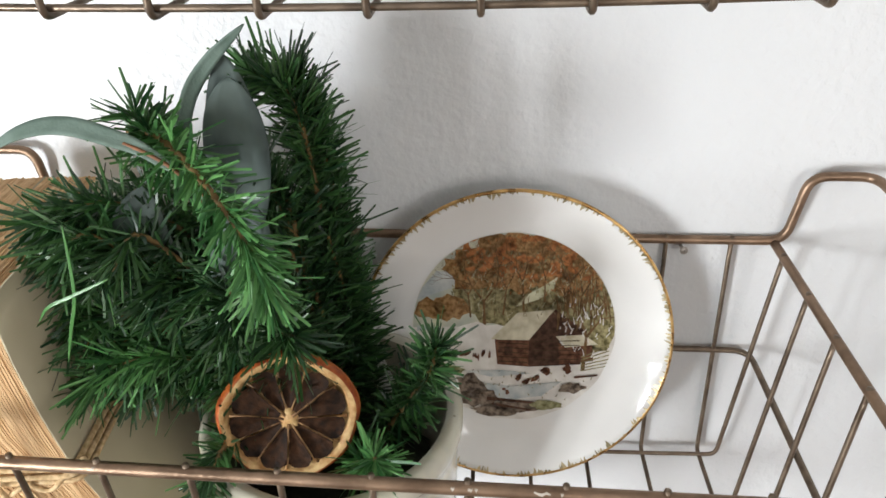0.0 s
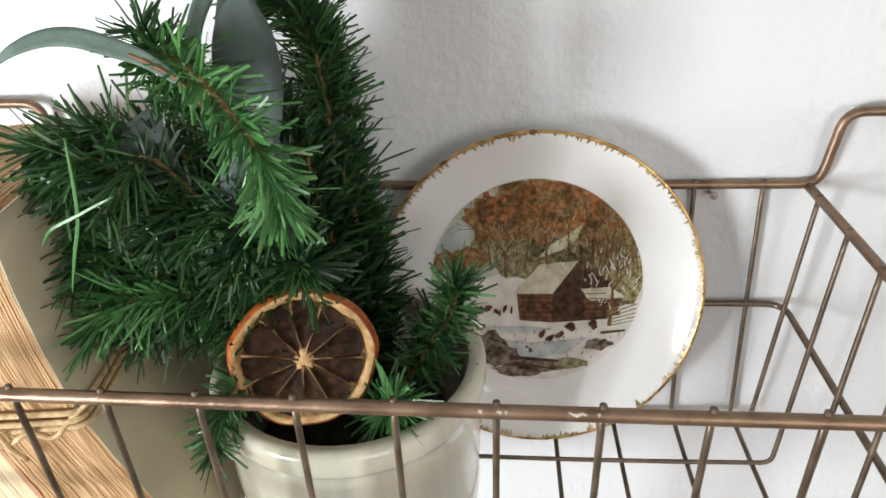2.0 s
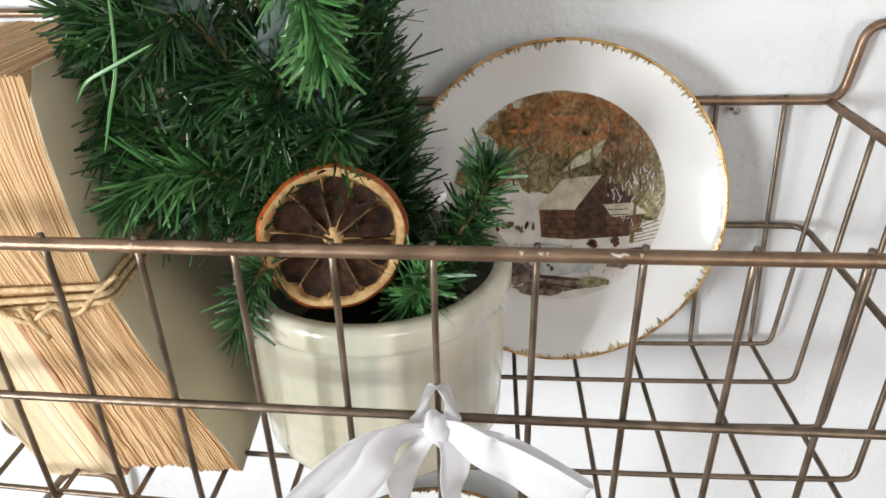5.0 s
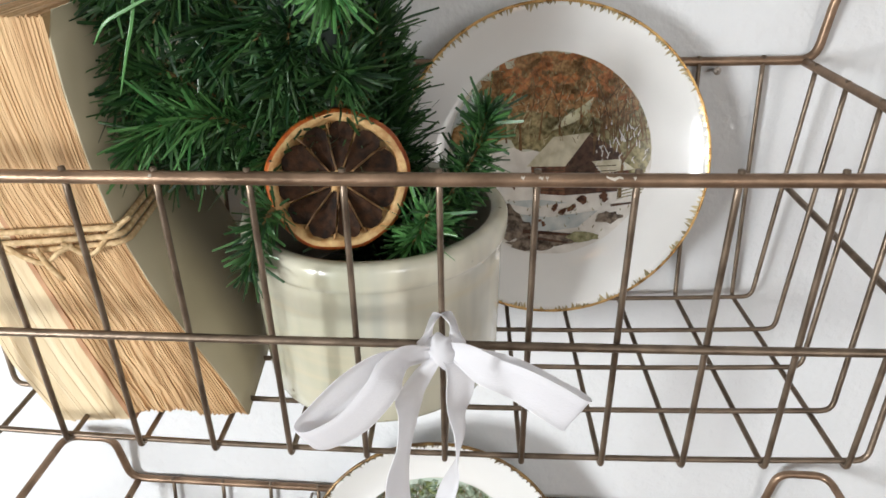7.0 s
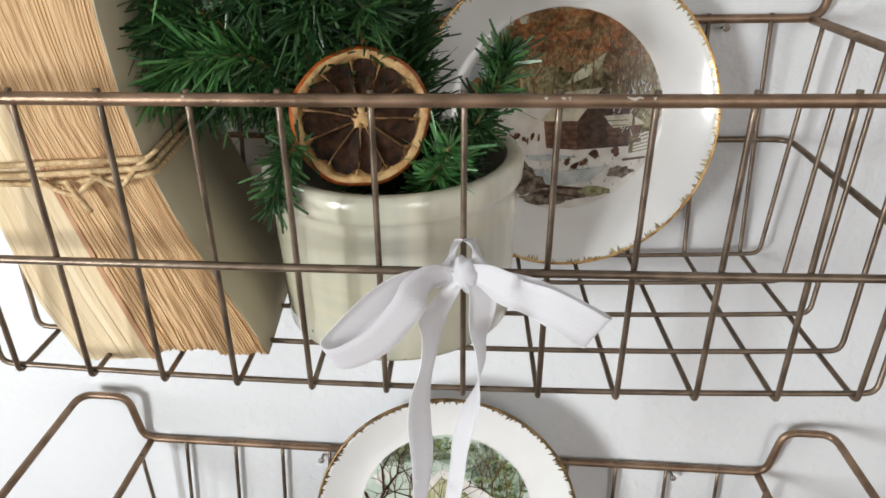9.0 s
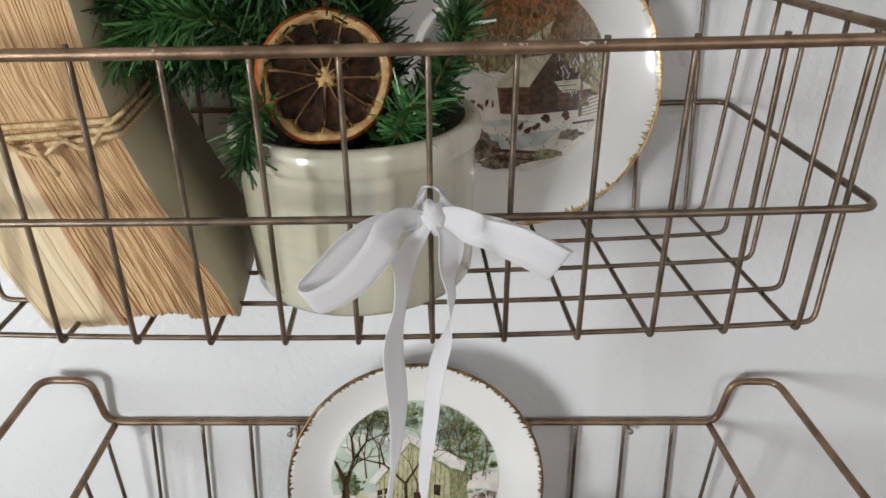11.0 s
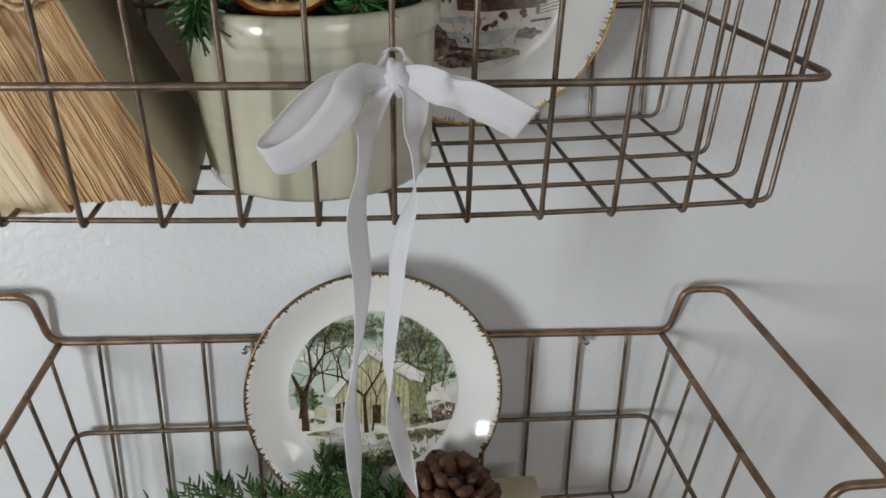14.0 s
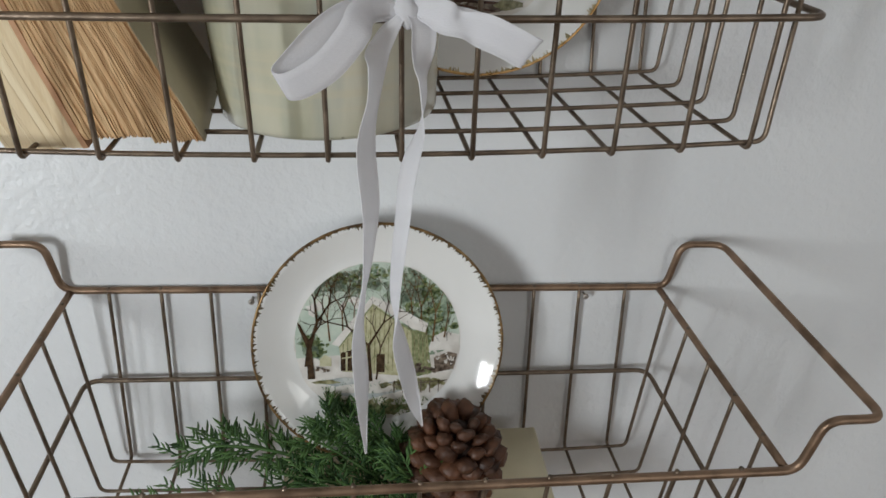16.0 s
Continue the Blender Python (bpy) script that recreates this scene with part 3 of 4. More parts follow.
    p.shape("printed_rock", I_ROCK, [p.blob(-0.42, -0.62, 0.16, 0.12), p.blob(-0.35, -0.75, 0.18, 0.1), p.blob(0.05, -0.85, 0.30, 0.07), p.blob(-0.18, -0.9, 0.22, 0.06), p.blob(0.6, -0.62, 0.13, 0.06)])
    p.shape("printed_logs", I_TIMBER2, [p.stroke(-0.25, -0.76, 0.28, -0.8, 0.02, 0.012), p.stroke(-0.2, -0.82, 0.2, -0.88, 0.015, 0.01), p.stroke(0.62, -0.5, 0.85, -0.47, 0.012, 0.01)])
    p.shape("printed_grass", I_GRASS, [p.blob(0.35, -0.82, 0.14, 0.05), p.blob(-0.6, -0.45, 0.12, 0.04)])
    p.finish()


def barn_picture(ob, r):
    p = Picture(ob, r, 9, (-0.0006, -0.0006))

    def fine(n, u0, u1, v0, v1, ln, w):
        spots = [(p.rnd.uniform(u0, u1), p.rnd.uniform(v0, v1)) for _ in range(n)]
        return [p.stroke(a, b, a + p.rnd.uniform(-0.5, 0.5) * ln, b + p.rnd.uniform(0.3, 1) * ln, w, w * 0.4) for a, b in spots]

    def dapple(n, u, v, ru, rv, size):
        return [p.blob(u + ru * d * math.cos(a), v + rv * d * math.sin(a), size * p.rnd.uniform(0.5, 1.3), size * p.rnd.uniform(0.4, 0.9), 9, 0.5)
                for a, d in [(p.rnd.uniform(0, 6.28), p.rnd.random() ** 0.6) for _ in range(n)]]

    p.disc("printed_ground", I_SNOW)
    p.shape("printed_sky", I_MINT, [[(-1, -0.2), (-0.3, -0.15), (1, -0.1)] + [(math.cos(a * 0.1), math.sin(a * 0.1)) for a in range(0, 32)]])
    p.shape("printed_cloud", I_SNOW, dapple(5, -0.5, 0.45, 0.4, 0.1, 0.09))
    p.shape("printed_cloud", I_GREEN2, dapple(22, -0.42, 0.72, 0.42, 0.12, 0.10) + dapple(10, 0.1, 0.88, 0.35, 0.07, 0.09))
    p.shape("printed_wood", I_GREEN2, [p.blob(0.60, 0.34, 0.36, 0.42), p.blob(0.38, 0.66, 0.3, 0.2)] + dapple(10, -0.74, -0.05, 0.18, 0.14, 0.08))
    p.shape("printed_foliage", I_GREEN, dapple(70, 0.58, 0.36, 0.38, 0.44, 0.045) + dapple(40, -0.76, -0.04, 0.16, 0.13, 0.035) + dapple(26, -0.4, 0.78, 0.4, 0.1, 0.04) + dapple(20, 0.1, 0.88, 0.3, 0.07, 0.035))
    p.shape("printed_hill", I_SNOW, [[(0.60, -0.12), (0.66, 0.06), (0.8, 0.13), (0.99, 0.09), (0.99, -0.10)]])
    p.shape("printed_far_house", I_CREAM, [[(-0.70, -0.30), (-0.70, -0.20), (-0.64, -0.15), (-0.56, -0.20), (-0.56, -0.30)]])
    back = []
    for u, v, h, w, le in ((-0.58, 0.02, 0.72, 0.011, 0.10), (-0.42, 0.08, 0.75, 0.011, 0.05), (-0.30, 0.2, 0.6, 0.009, -0.05), (0.52, 0.1, 0.85, 0.012, 0.02), (0.66, 0.0, 0.95, 0.012, -0.08), (0.42, 0.25, 0.7, 0.01, 0.12), (0.8, 0.05, 0.7, 0.01, -0.15)):
        back += p.tree(u, v, h, w, le, 6, 0.42)
    p.shape("printed_trees", I_BRANCH, back)
    p.shape("printed_barn", I_BARN, [[(-0.47, -0.05), (-0.08, 0.50), (0.40, 0.13), (0.43, -0.45), (-0.43, -0.37)]])
    p.shape("printed_barn_side", I_BARN2, [[(0.40, 0.13), (0.58, 0.20), (0.66, -0.41), (0.43, -0.46)]])
    p.shape("printed_boards", I_GRASS, [p.stroke(-0.43 + 0.055 * k, -0.37, -0.42 + 0.055 * k, (0.02 + 1.3 * (0.055 * k) if k < 7 else 0.50 - 0.72 * (0.055 * (k - 7))) - 0.04, 0.006, 0.005) for k in range(15)]
            + [p.stroke(0.46 + 0.05 * k, -0.43, 0.43 + 0.05 * k, 0.14 + 0.015 * k, 0.008, 0.006) for k in range(4)])
    p.shape("printed_barn_wear", I_BARN2, fine(60, -0.4, 0.38, -0.38, 0.1, 0.08, 0.006))
    p.shape("printed_roof", I_SNOW, [[(-0.56, -0.02), (-0.08, 0.58), (-0.08, 0.47), (-0.47, -0.05)], [(-0.08, 0.58), (0.22, 0.45), (0.60, 0.23), (0.57, 0.12), (0.40, 0.17), (0.18, 0.33), (-0.08, 0.49)]])
    p.shape("printed_roof_edge", I_BARN2, [p.stroke(-0.47, -0.06, -0.08, 0.46, 0.008, 0.008), p.stroke(-0.08, 0.47, 0.40, 0.14, 0.008, 0.01), p.stroke(0.40, 0.14, 0.58, 0.10, 0.012, 0.012)])
    p.shape("printed_doors", I_DARK, [[(-0.45, -0.36), (-0.45, -0.13), (-0.30, -0.09), (-0.28, -0.36)], [(-0.02, -0.38), (-0.02, -0.15), (0.08, -0.15), (0.08, -0.39)], [(0.22, -0.18), (0.22, -0.05), (0.30, -0.06), (0.30, -0.2)]])
    p.shape("printed_posts", I_BARN, [p.stroke(-0.38, -0.36, -0.38, -0.12, 0.012, 0.012), p.stroke(-0.44, -0.2, -0.29, -0.18, 0.008, 0.008)])
    p.shape("printed_shed", I_ROCK, [[(0.70, -0.40), (0.68, -0.2), (0.86, -0.13), (0.97, -0.16), (0.94, -0.36)]] + dapple(12, 0.55, -0.36, 0.16, 0.07, 0.035))
    p.shape("printed_snow_lights", I_SNOW, fine(26, 0.62, 0.96, -0.3, -0.12, 0.06, 0.012) + fine(50, -0.7, 0.5, 0.3, 0.9, 0.05, 0.004))
    front = p.tree(-0.80, -0.46, 1.0, 0.045, 0.06, 6, 0.62) + p.tree(-0.86, -0.30, 0.8, 0.022, -0.1, 6, 0.6)
    front += p.tree(-0.09, -0.50, 1.15, 0.026, 0.06, 7, 0.72) + p.tree(-0.02, -0.48, 1.05, 0.012, -0.12, 6, 0.55)
    p.shape("printed_trees", I_DARK, front)
    p.shape("printed_shade", I_BLUE, [[(-0.78, -0.5), (-0.4, -0.44), (-0.1, -0.5), (-0.5, -0.56)], [(-0.66, -0.64), (0.0, -0.66), (0.4, -0.60), (-0.1, -0.73)], [(0.1, -0.52), (0.6, -0.5), (0.8, -0.55), (0.4, -0.58)]])
    p.shape("printed_yard", I_GRASS, dapple(22, 0.40, -0.54, 0.42, 0.07, 0.06) + [p.blob(-0.62, -0.50, 0.16, 0.03)])
    p.shape("printed_fence", I_ROCK, [p.stroke(0.2 + 0.11 * k, -0.66, 0.2 + 0.11 * k, -0.50, 0.008, 0.008) for k in range(6)] + [p.stroke(0.18, -0.56, 0.85, -0.50, 0.006, 0.006), p.stroke(-0.7, -0.72, -0.1, -0.78, 0.010, 0.008)])
    p.shape("printed_bank", I_GRASS, dapple(30, 0.05, -0.86, 0.62, 0.09, 0.07))
    p.shape("printed_grass", I_GREEN, dapple(34, 0.0, -0.86, 0.6, 0.09, 0.04) + fine(90, -0.62, 0.62, -0.95, -0.74, 0.10, 0.008) + fine(26, -0.62, -0.45, -0.8, -0.66, 0.14, 0.010))
    p.shape("printed_twigs", I_DARK, fine(70, 0.35, 0.9, 0.0, 0.7, 0.12, 0.003) + fine(40, -0.6, 0.3, 0.4, 0.9, 0.08, 0.003))
    p.shape("printed_tracks", I_GREEN2, fine(70, -0.7, 0.3, -0.68, -0.48, 0.03, 0.005))
    p.shape("printed_dabs", I_ROCK, dapple(7, -0.66, -0.33, 0.10, 0.03, 0.03))
    p.finish()


PLATE_R = 0.0818
P1 = W @ pose(0.052, -0.0306, 1.5535, 75, 0, 0)
plate_upper = plate(P1, 0.0802, "white china plate with gold edge and printed autumn cabin scene", M_GOLD, M_BRUSH, 3)
cabin_picture(plate_upper, 0.0537)
P2 = pose(-0.013, -0.0328, 1.2964, 82, 3, 0)
plate_lower = plate(P2, PLATE_R, "white china plate with worn gold edge and printed snowy barn scene", M_GOLD_DARK, M_BRUSH_D, 8)
barn_picture(plate_lower, 0.0553)

# ---- stoneware crock ----
CX, CY, CZ, CH, CR, CB = -0.0345, -0.0885, 1.4705, 0.0843, 0.0610, 0.0570
crock = thing("crock", W @ pose(CX, CY, CZ), "cream glazed stoneware crock standing in the wire basket", "crock")
outer = [(0.0005, 0), (CB - 0.006, 0), (CB - 0.001, 0.002)] + [(CB + (CR - 0.002 - CB) * (k / 10) ** 0.8, 0.004 + (CH - 0.018) * k / 10) for k in range(11)]
outer += [(CR - 0.0005, CH - 0.0125), (CR + 0.0006, CH - 0.010), (CR + 0.0006, CH - 0.003), (CR - 0.001, CH - 0.0005), (CR - 0.004, CH), (CR - 0.007, CH - 0.0012)]
put("body", mesh_of("body", *lathe(outer, 72)), M_CROCK, crock)
inner = [(CR - 0.007, CH - 0.0012), (CR - 0.0085, CH - 0.006), (CB - 0.008, 0.012), (0.0005, 0.010)]
put("inside", mesh_of("inside", *lathe(inner, 72)), M_CROCK_IN, crock, "inside of the crock, darkened in colour for its shade")
# a near-black mound, added to stand for the shade down in the crock
bm = bmesh.new()
bmesh.ops.create_uvsphere(bm, u_segments=32, v_segments=10, radius=1, matrix=Matrix.Translation((0, 0, 0.035)) @ Matrix.Diagonal((CB - 0.009, CB - 0.009, 0.016, 1)))
part("shade_mound", bm, M_INNER_SHADE, crock, "dark mound added for the shade inside the crock")

# ---- tied books ----
def edge(points):
    zs, xs = [p[0] for p in points], [p[1] for p in points]
    return lambda z: float(np.interp(z, zs, xs))


Z0, Z1 = 1.4715, 1.650
EDGES = [edge(((Z0, -0.177), (1.506, -0.190), (1.545, -0.196), (Z1, -0.214))),
         edge(((Z0, -0.1445), (1.479, -0.147), (1.52, -0.159), (1.573, -0.173), (Z1, -0.190))),
         edge(((Z0, -0.1145), (1.516, -0.128), (1.558, -0.144), (1.584, -0.154), (1.616, -0.159), (Z1, -0.163))),
         edge(((Z0, -0.0925), (1.486, -0.098), (1.517, -0.112), (1.542, -0.122), (1.57, -0.1305), (1.595, -0.134), (1.622, -0.1360), (Z1, -0.1360)))]
DEEP = Vector((-0.08, 0.997, 0))


def page_slab(f0, f1, le, re, depth, y_off, z_lo, z_hi, nz=22, wave=0.0, phase=0.0):
    """A sheaf of leaves between two fractions of a book's thickness, its fore edge rippled."""
    V, F = [], []
    for i in range(nz + 1):
        z = z_lo + (z_hi - z_lo) * i / nz
        low = max(0.0, 1 - (z - Z0) / 0.09)
        rip = wave * (0.4 + low) * (math.sin(z * 210 + 16 * f0 + phase * 0.25) + 0.6 * math.sin(z * 470 + phase))
        slip = wave * 5 * (0.3 + low) * math.sin(z * 120 + 5 * f0 + phase * 0.2)
        for f, s in ((f0, 0), (f1, 0), (f1, depth), (f0, depth)):
            x = le(z) + (re(z) - le(z)) * min(1.04, max(-0.03, f + slip))
            d = s + (y_off * (0.3 + 0.7 * low) + rip if s == 0 else 0)
            V.append((x + DEEP.x * d, -0.1412 + 0.07 * (x + 0.12) + DEEP.y * d, z))
    for i in range(nz):
        for k in range(4):
            q = (k + 1) % 4
            F.append((4 * i + k, 4 * i + q, 4 * i + 4 + q, 4 * i + 4 + k))
    F += [(3, 2, 1, 0), tuple(4 * nz + k for k in range(4))]
    return V, F


def tied_book(i, mat, label, board=False):
    base = Vector((EDGES[i](Z0), -0.14, Z0))
    ob = thing("book", W @ Matrix.Translation(base), label, "book", "books tied with twine")
    rnd = random.Random(40 + i)
    cuts, x = [0.0], 0.0
    while x < 1:
        x += rnd.choice((0.009, 0.013, 0.018, 0.03)) * rnd.uniform(0.7, 1.2) if i else rnd.uniform(0.02, 0.09)
        cuts.append(min(x, 1.0))
    pieces = []
    for a, b in zip(cuts, cuts[1:]):
        pieces.append(page_slab(a + 0.0006, b - 0.0006, EDGES[i], EDGES[i + 1], 0.103, rnd.random() ** 2.5 * (0.0017 if i else 0.0004), Z0 + (0.0035 if i == 1 else 0) + rnd.random() ** 2 * (0.0013 if i else 0.0008), Z1 - rnd.uniform(0, 0.0012), 44 if i else 22, (0.0, 0.00042, 0.0003)[i], rnd.uniform(0, 1.6)))
    V, F = join(pieces)
    tagged(put("page_block", mesh_of("page_block", [Vector(v) - base for v in V], F, False), mat, ob), kind="stuff")
    V, F = page_slab(-0.03 if i == 1 else 0.0, 0.05 if i == 1 else 0.02, EDGES[i], EDGES[i + 1], 0.1035, -0.0006 if i == 1 else 0.0012, Z0, Z1)
    put("end_board" if i == 1 else "end_paper", mesh_of("end_paper", [Vector(v) - base for v in V], F, False), M_COVER if i == 1 else M_BOARD, ob)
    if board:
        V, F = page_slab(1.002, 1.035, EDGES[i], EDGES[i + 1], 0.104, 0.0004, Z0, Z1 + 0.0005, 20)
        V = [(x + DEEP.x * 0.006 * (1 if q % 4 < 2 else 0) * max(0, (z - Z1 + 0.008) / 0.008) ** 2, y + 0.006 * (1 if q % 4 < 2 else 0) * max(0, (z - Z1 + 0.008) / 0.008) ** 2, z) for q, (x, y, z) in enumerate(V)]
        put("back_board", mesh_of("back_board", [Vector(v) - base for v in V], F), M_BOARD, ob, "bare olive-beige back board")
    return ob


tied_book(0, M_PAGE_L, "coverless old book with pale yellowed pages tied in a bundle")
tied_book(1, M_PAGE, "coverless old book with rough browned page edges in a bundle")
tied_book(2, M_PAGE, "coverless old book with tan pages and bare back board", True)

# twine wound round the bundle, with a loose knot
TZ = 1.5645
twine = thing("jute_twine", W @ pose(-0.17, -0.14, TZ), "frayed jute twine tied round the old books", "twine")
for k in range(3):
    z = TZ + (k - 1) * 0.0032
    xl, xr = EDGES[0](z) - 0.0018, EDGES[3](z) + 0.0022
    yf = lambda x: -0.1412 + 0.07 * (x + 0.12) - 0.0022 - 0.0008 * (k % 2)
    loop = [(xl, yf(xl), z), (xl * 0.6 + xr * 0.4, yf(xl * 0.6 + xr * 0.4), z + 0.0012 * (k - 1)), (xr, yf(xr), z + 0.002)]
    loop += [(xr + DEEP.x * 0.104, yf(xr) + 0.104 * DEEP.y + 0.004, z + 0.004), (xl + DEEP.x * 0.104, yf(xl) + 0.104 * DEEP.y + 0.004, z)]
    V, F = tube(rounded(loop, 0.006, 4, True), 0.0013, 6, True)
    put("strand", mesh_of("strand", [Vector(v) - Vector((-0.17, -0.14, TZ)) for v in V], F), M_TWINE, twine)
for k, pts in enumerate((((-0.172, -0.1475, 1.571), (-0.165, -0.149, 1.567), (-0.158, -0.148, 1.564), (-0.152, -0.147, 1.568), (-0.146, -0.146, 1.571)),
                         ((-0.160, -0.148, 1.570), (-0.156, -0.149, 1.563), (-0.153, -0.1475, 1.556)),
                         ((-0.150, -0.1465, 1.572), (-0.140, -0.1455, 1.5665), (-0.132, -0.1435, 1.574), (-0.124, -0.139, 1.580)))):
    V, F = tube(smooth_path([(x, y - 0.001, z - 0.0075) for x, y, z in pts], 5), 0.0011, 6)
    put("knot_end", mesh_of("knot_end", [Vector(v) - Vector((-0.17, -0.14, TZ)) for v in V], F), M_TWINE, twine)


# ---- evergreen sprays ----
def needles(path, length, count, rnd, width=0.00066, lean=0.75, taper=0.5):
    """Flat plastic needles set round a twig."""
    V, F, n = [], [], len(path)
    for _ in range(count):
        f = rnd.random() * (n - 1.001)
        i = int(f)
        p = path[i].lerp(path[i + 1], f - i)
        d = (path[i + 1] - path[i]).normalized()
        s = d.cross(Vector((rnd.gauss(0, 1), rnd.gauss(0, 1), rnd.gauss(0, 1)))).normalized()
        way = (s + d * rnd.uniform(lean - 0.6, lean + 0.8)).normalized()
        ln = length * rnd.uniform(0.45, 1.2) * (1 - taper * 0.4 * (f / n))
        w = way.cross(Vector((rnd.gauss(0, 1), rnd.gauss(0, 1), rnd.gauss(0, 1)))).normalized() * width * rnd.uniform(0.8, 1.2)
        up = way.cross(w).normalized() * width * 0.35
        bend = Vector((rnd.gauss(0, 1), rnd.gauss(0, 1), rnd.gauss(0, 1) - 0.5)) * ln * 0.08
        o = len(V)
        mid, tip = p + way * ln * 0.55 + bend, p + way * ln + bend * 2.2
        V += [p - w * 0.6, p + w * 0.6, p + up, mid - w, mid + w, mid + up, tip - w * 0.7, tip + w * 0.7, tip + up * 0.7]
        for a in (0, 3):
            F += [(o + a, o + a + 1, o + a + 4, o + a + 3), (o + a + 1, o + a + 2, o + a + 5, o + a + 4), (o + a + 2, o + a, o + a + 3, o + a + 5)]
        F.append((o + 6, o + 7, o + 8))
    return V, F


def spray(name, m, label, category, sprigs, seed, group=""):
    ob = thing(name, m, label, category, group)
    inv = (W.inverted() @ m).inverted()
    rnd = random.Random(seed)
    for pts, length, count, mat in sprigs:
        path = [inv @ v for v in smooth_path(pts, 6)]
        radii = [0.0016 - 0.0009 * k / len(path) for k in range(len(path))]
        stem = put("twig", mesh_of("twig", *tube(path, 0.001, 6, radii=radii)), M_STEM, ob)
        tagged(put("needles", mesh_of("needles", *needles(path, length, int(count * 1.45), rnd), False), mat, stem), kind="stuff")
    return ob


ROOT = (-0.035, -0.085, 1.525)
SPRIGS = [
    # front sprig bowing forward over the crock, in the green painted as lit
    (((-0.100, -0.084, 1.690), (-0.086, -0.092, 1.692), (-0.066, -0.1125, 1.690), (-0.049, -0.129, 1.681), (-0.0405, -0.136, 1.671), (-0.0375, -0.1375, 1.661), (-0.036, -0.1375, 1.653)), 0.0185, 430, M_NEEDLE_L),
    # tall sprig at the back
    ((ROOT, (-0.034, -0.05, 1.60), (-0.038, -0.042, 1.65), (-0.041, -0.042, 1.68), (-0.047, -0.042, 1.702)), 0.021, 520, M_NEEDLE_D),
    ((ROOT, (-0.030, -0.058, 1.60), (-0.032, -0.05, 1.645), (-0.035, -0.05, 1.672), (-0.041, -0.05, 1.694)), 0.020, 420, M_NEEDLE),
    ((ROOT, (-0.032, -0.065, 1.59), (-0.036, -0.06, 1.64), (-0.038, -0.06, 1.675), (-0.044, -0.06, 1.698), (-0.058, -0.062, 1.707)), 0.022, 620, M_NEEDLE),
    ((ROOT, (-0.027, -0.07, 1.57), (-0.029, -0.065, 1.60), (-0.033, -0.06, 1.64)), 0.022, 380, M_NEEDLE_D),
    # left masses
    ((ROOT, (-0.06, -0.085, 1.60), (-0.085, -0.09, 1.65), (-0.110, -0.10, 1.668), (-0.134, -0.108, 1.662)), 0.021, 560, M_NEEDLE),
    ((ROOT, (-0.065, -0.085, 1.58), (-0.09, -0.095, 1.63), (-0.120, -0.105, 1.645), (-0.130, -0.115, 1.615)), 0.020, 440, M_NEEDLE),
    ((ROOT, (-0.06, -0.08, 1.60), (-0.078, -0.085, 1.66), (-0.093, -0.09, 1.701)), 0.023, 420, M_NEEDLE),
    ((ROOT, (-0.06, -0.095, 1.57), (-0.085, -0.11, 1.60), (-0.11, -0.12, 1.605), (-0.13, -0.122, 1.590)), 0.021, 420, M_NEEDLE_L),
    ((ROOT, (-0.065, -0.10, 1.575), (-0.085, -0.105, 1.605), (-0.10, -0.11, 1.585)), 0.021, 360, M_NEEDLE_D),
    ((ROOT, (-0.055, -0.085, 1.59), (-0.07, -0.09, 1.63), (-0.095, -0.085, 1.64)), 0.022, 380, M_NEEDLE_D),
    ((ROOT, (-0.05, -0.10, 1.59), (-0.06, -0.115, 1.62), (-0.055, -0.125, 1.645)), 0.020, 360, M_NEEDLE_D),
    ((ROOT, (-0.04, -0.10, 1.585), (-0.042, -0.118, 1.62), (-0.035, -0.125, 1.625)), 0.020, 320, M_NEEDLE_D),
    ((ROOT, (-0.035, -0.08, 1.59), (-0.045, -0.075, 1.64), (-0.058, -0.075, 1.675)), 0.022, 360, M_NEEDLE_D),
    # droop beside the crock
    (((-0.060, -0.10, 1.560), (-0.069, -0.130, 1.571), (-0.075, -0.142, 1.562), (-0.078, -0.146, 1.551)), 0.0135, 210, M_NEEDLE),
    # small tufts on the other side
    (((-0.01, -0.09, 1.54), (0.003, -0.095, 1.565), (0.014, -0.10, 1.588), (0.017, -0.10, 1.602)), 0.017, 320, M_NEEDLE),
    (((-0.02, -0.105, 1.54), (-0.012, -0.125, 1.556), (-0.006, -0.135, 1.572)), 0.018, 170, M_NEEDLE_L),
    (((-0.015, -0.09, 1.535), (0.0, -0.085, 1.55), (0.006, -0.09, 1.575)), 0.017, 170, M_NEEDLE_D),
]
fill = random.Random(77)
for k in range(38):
    # inner sprigs that fill the heart of the spray, mostly coloured as if shaded
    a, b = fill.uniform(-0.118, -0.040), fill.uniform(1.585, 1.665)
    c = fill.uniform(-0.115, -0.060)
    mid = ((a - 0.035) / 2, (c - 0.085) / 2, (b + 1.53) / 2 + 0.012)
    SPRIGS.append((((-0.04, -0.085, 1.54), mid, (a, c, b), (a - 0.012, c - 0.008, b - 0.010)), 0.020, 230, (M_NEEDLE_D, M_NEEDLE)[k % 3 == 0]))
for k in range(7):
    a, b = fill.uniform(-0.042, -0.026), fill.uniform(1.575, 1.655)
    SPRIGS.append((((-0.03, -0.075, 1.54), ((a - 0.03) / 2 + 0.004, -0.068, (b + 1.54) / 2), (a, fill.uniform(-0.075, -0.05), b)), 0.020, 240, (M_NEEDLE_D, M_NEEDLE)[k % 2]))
spray("evergreen_spray", W @ pose(*ROOT), "artificial green pine spray standing in the crock", "greenery", SPRIGS, 11)
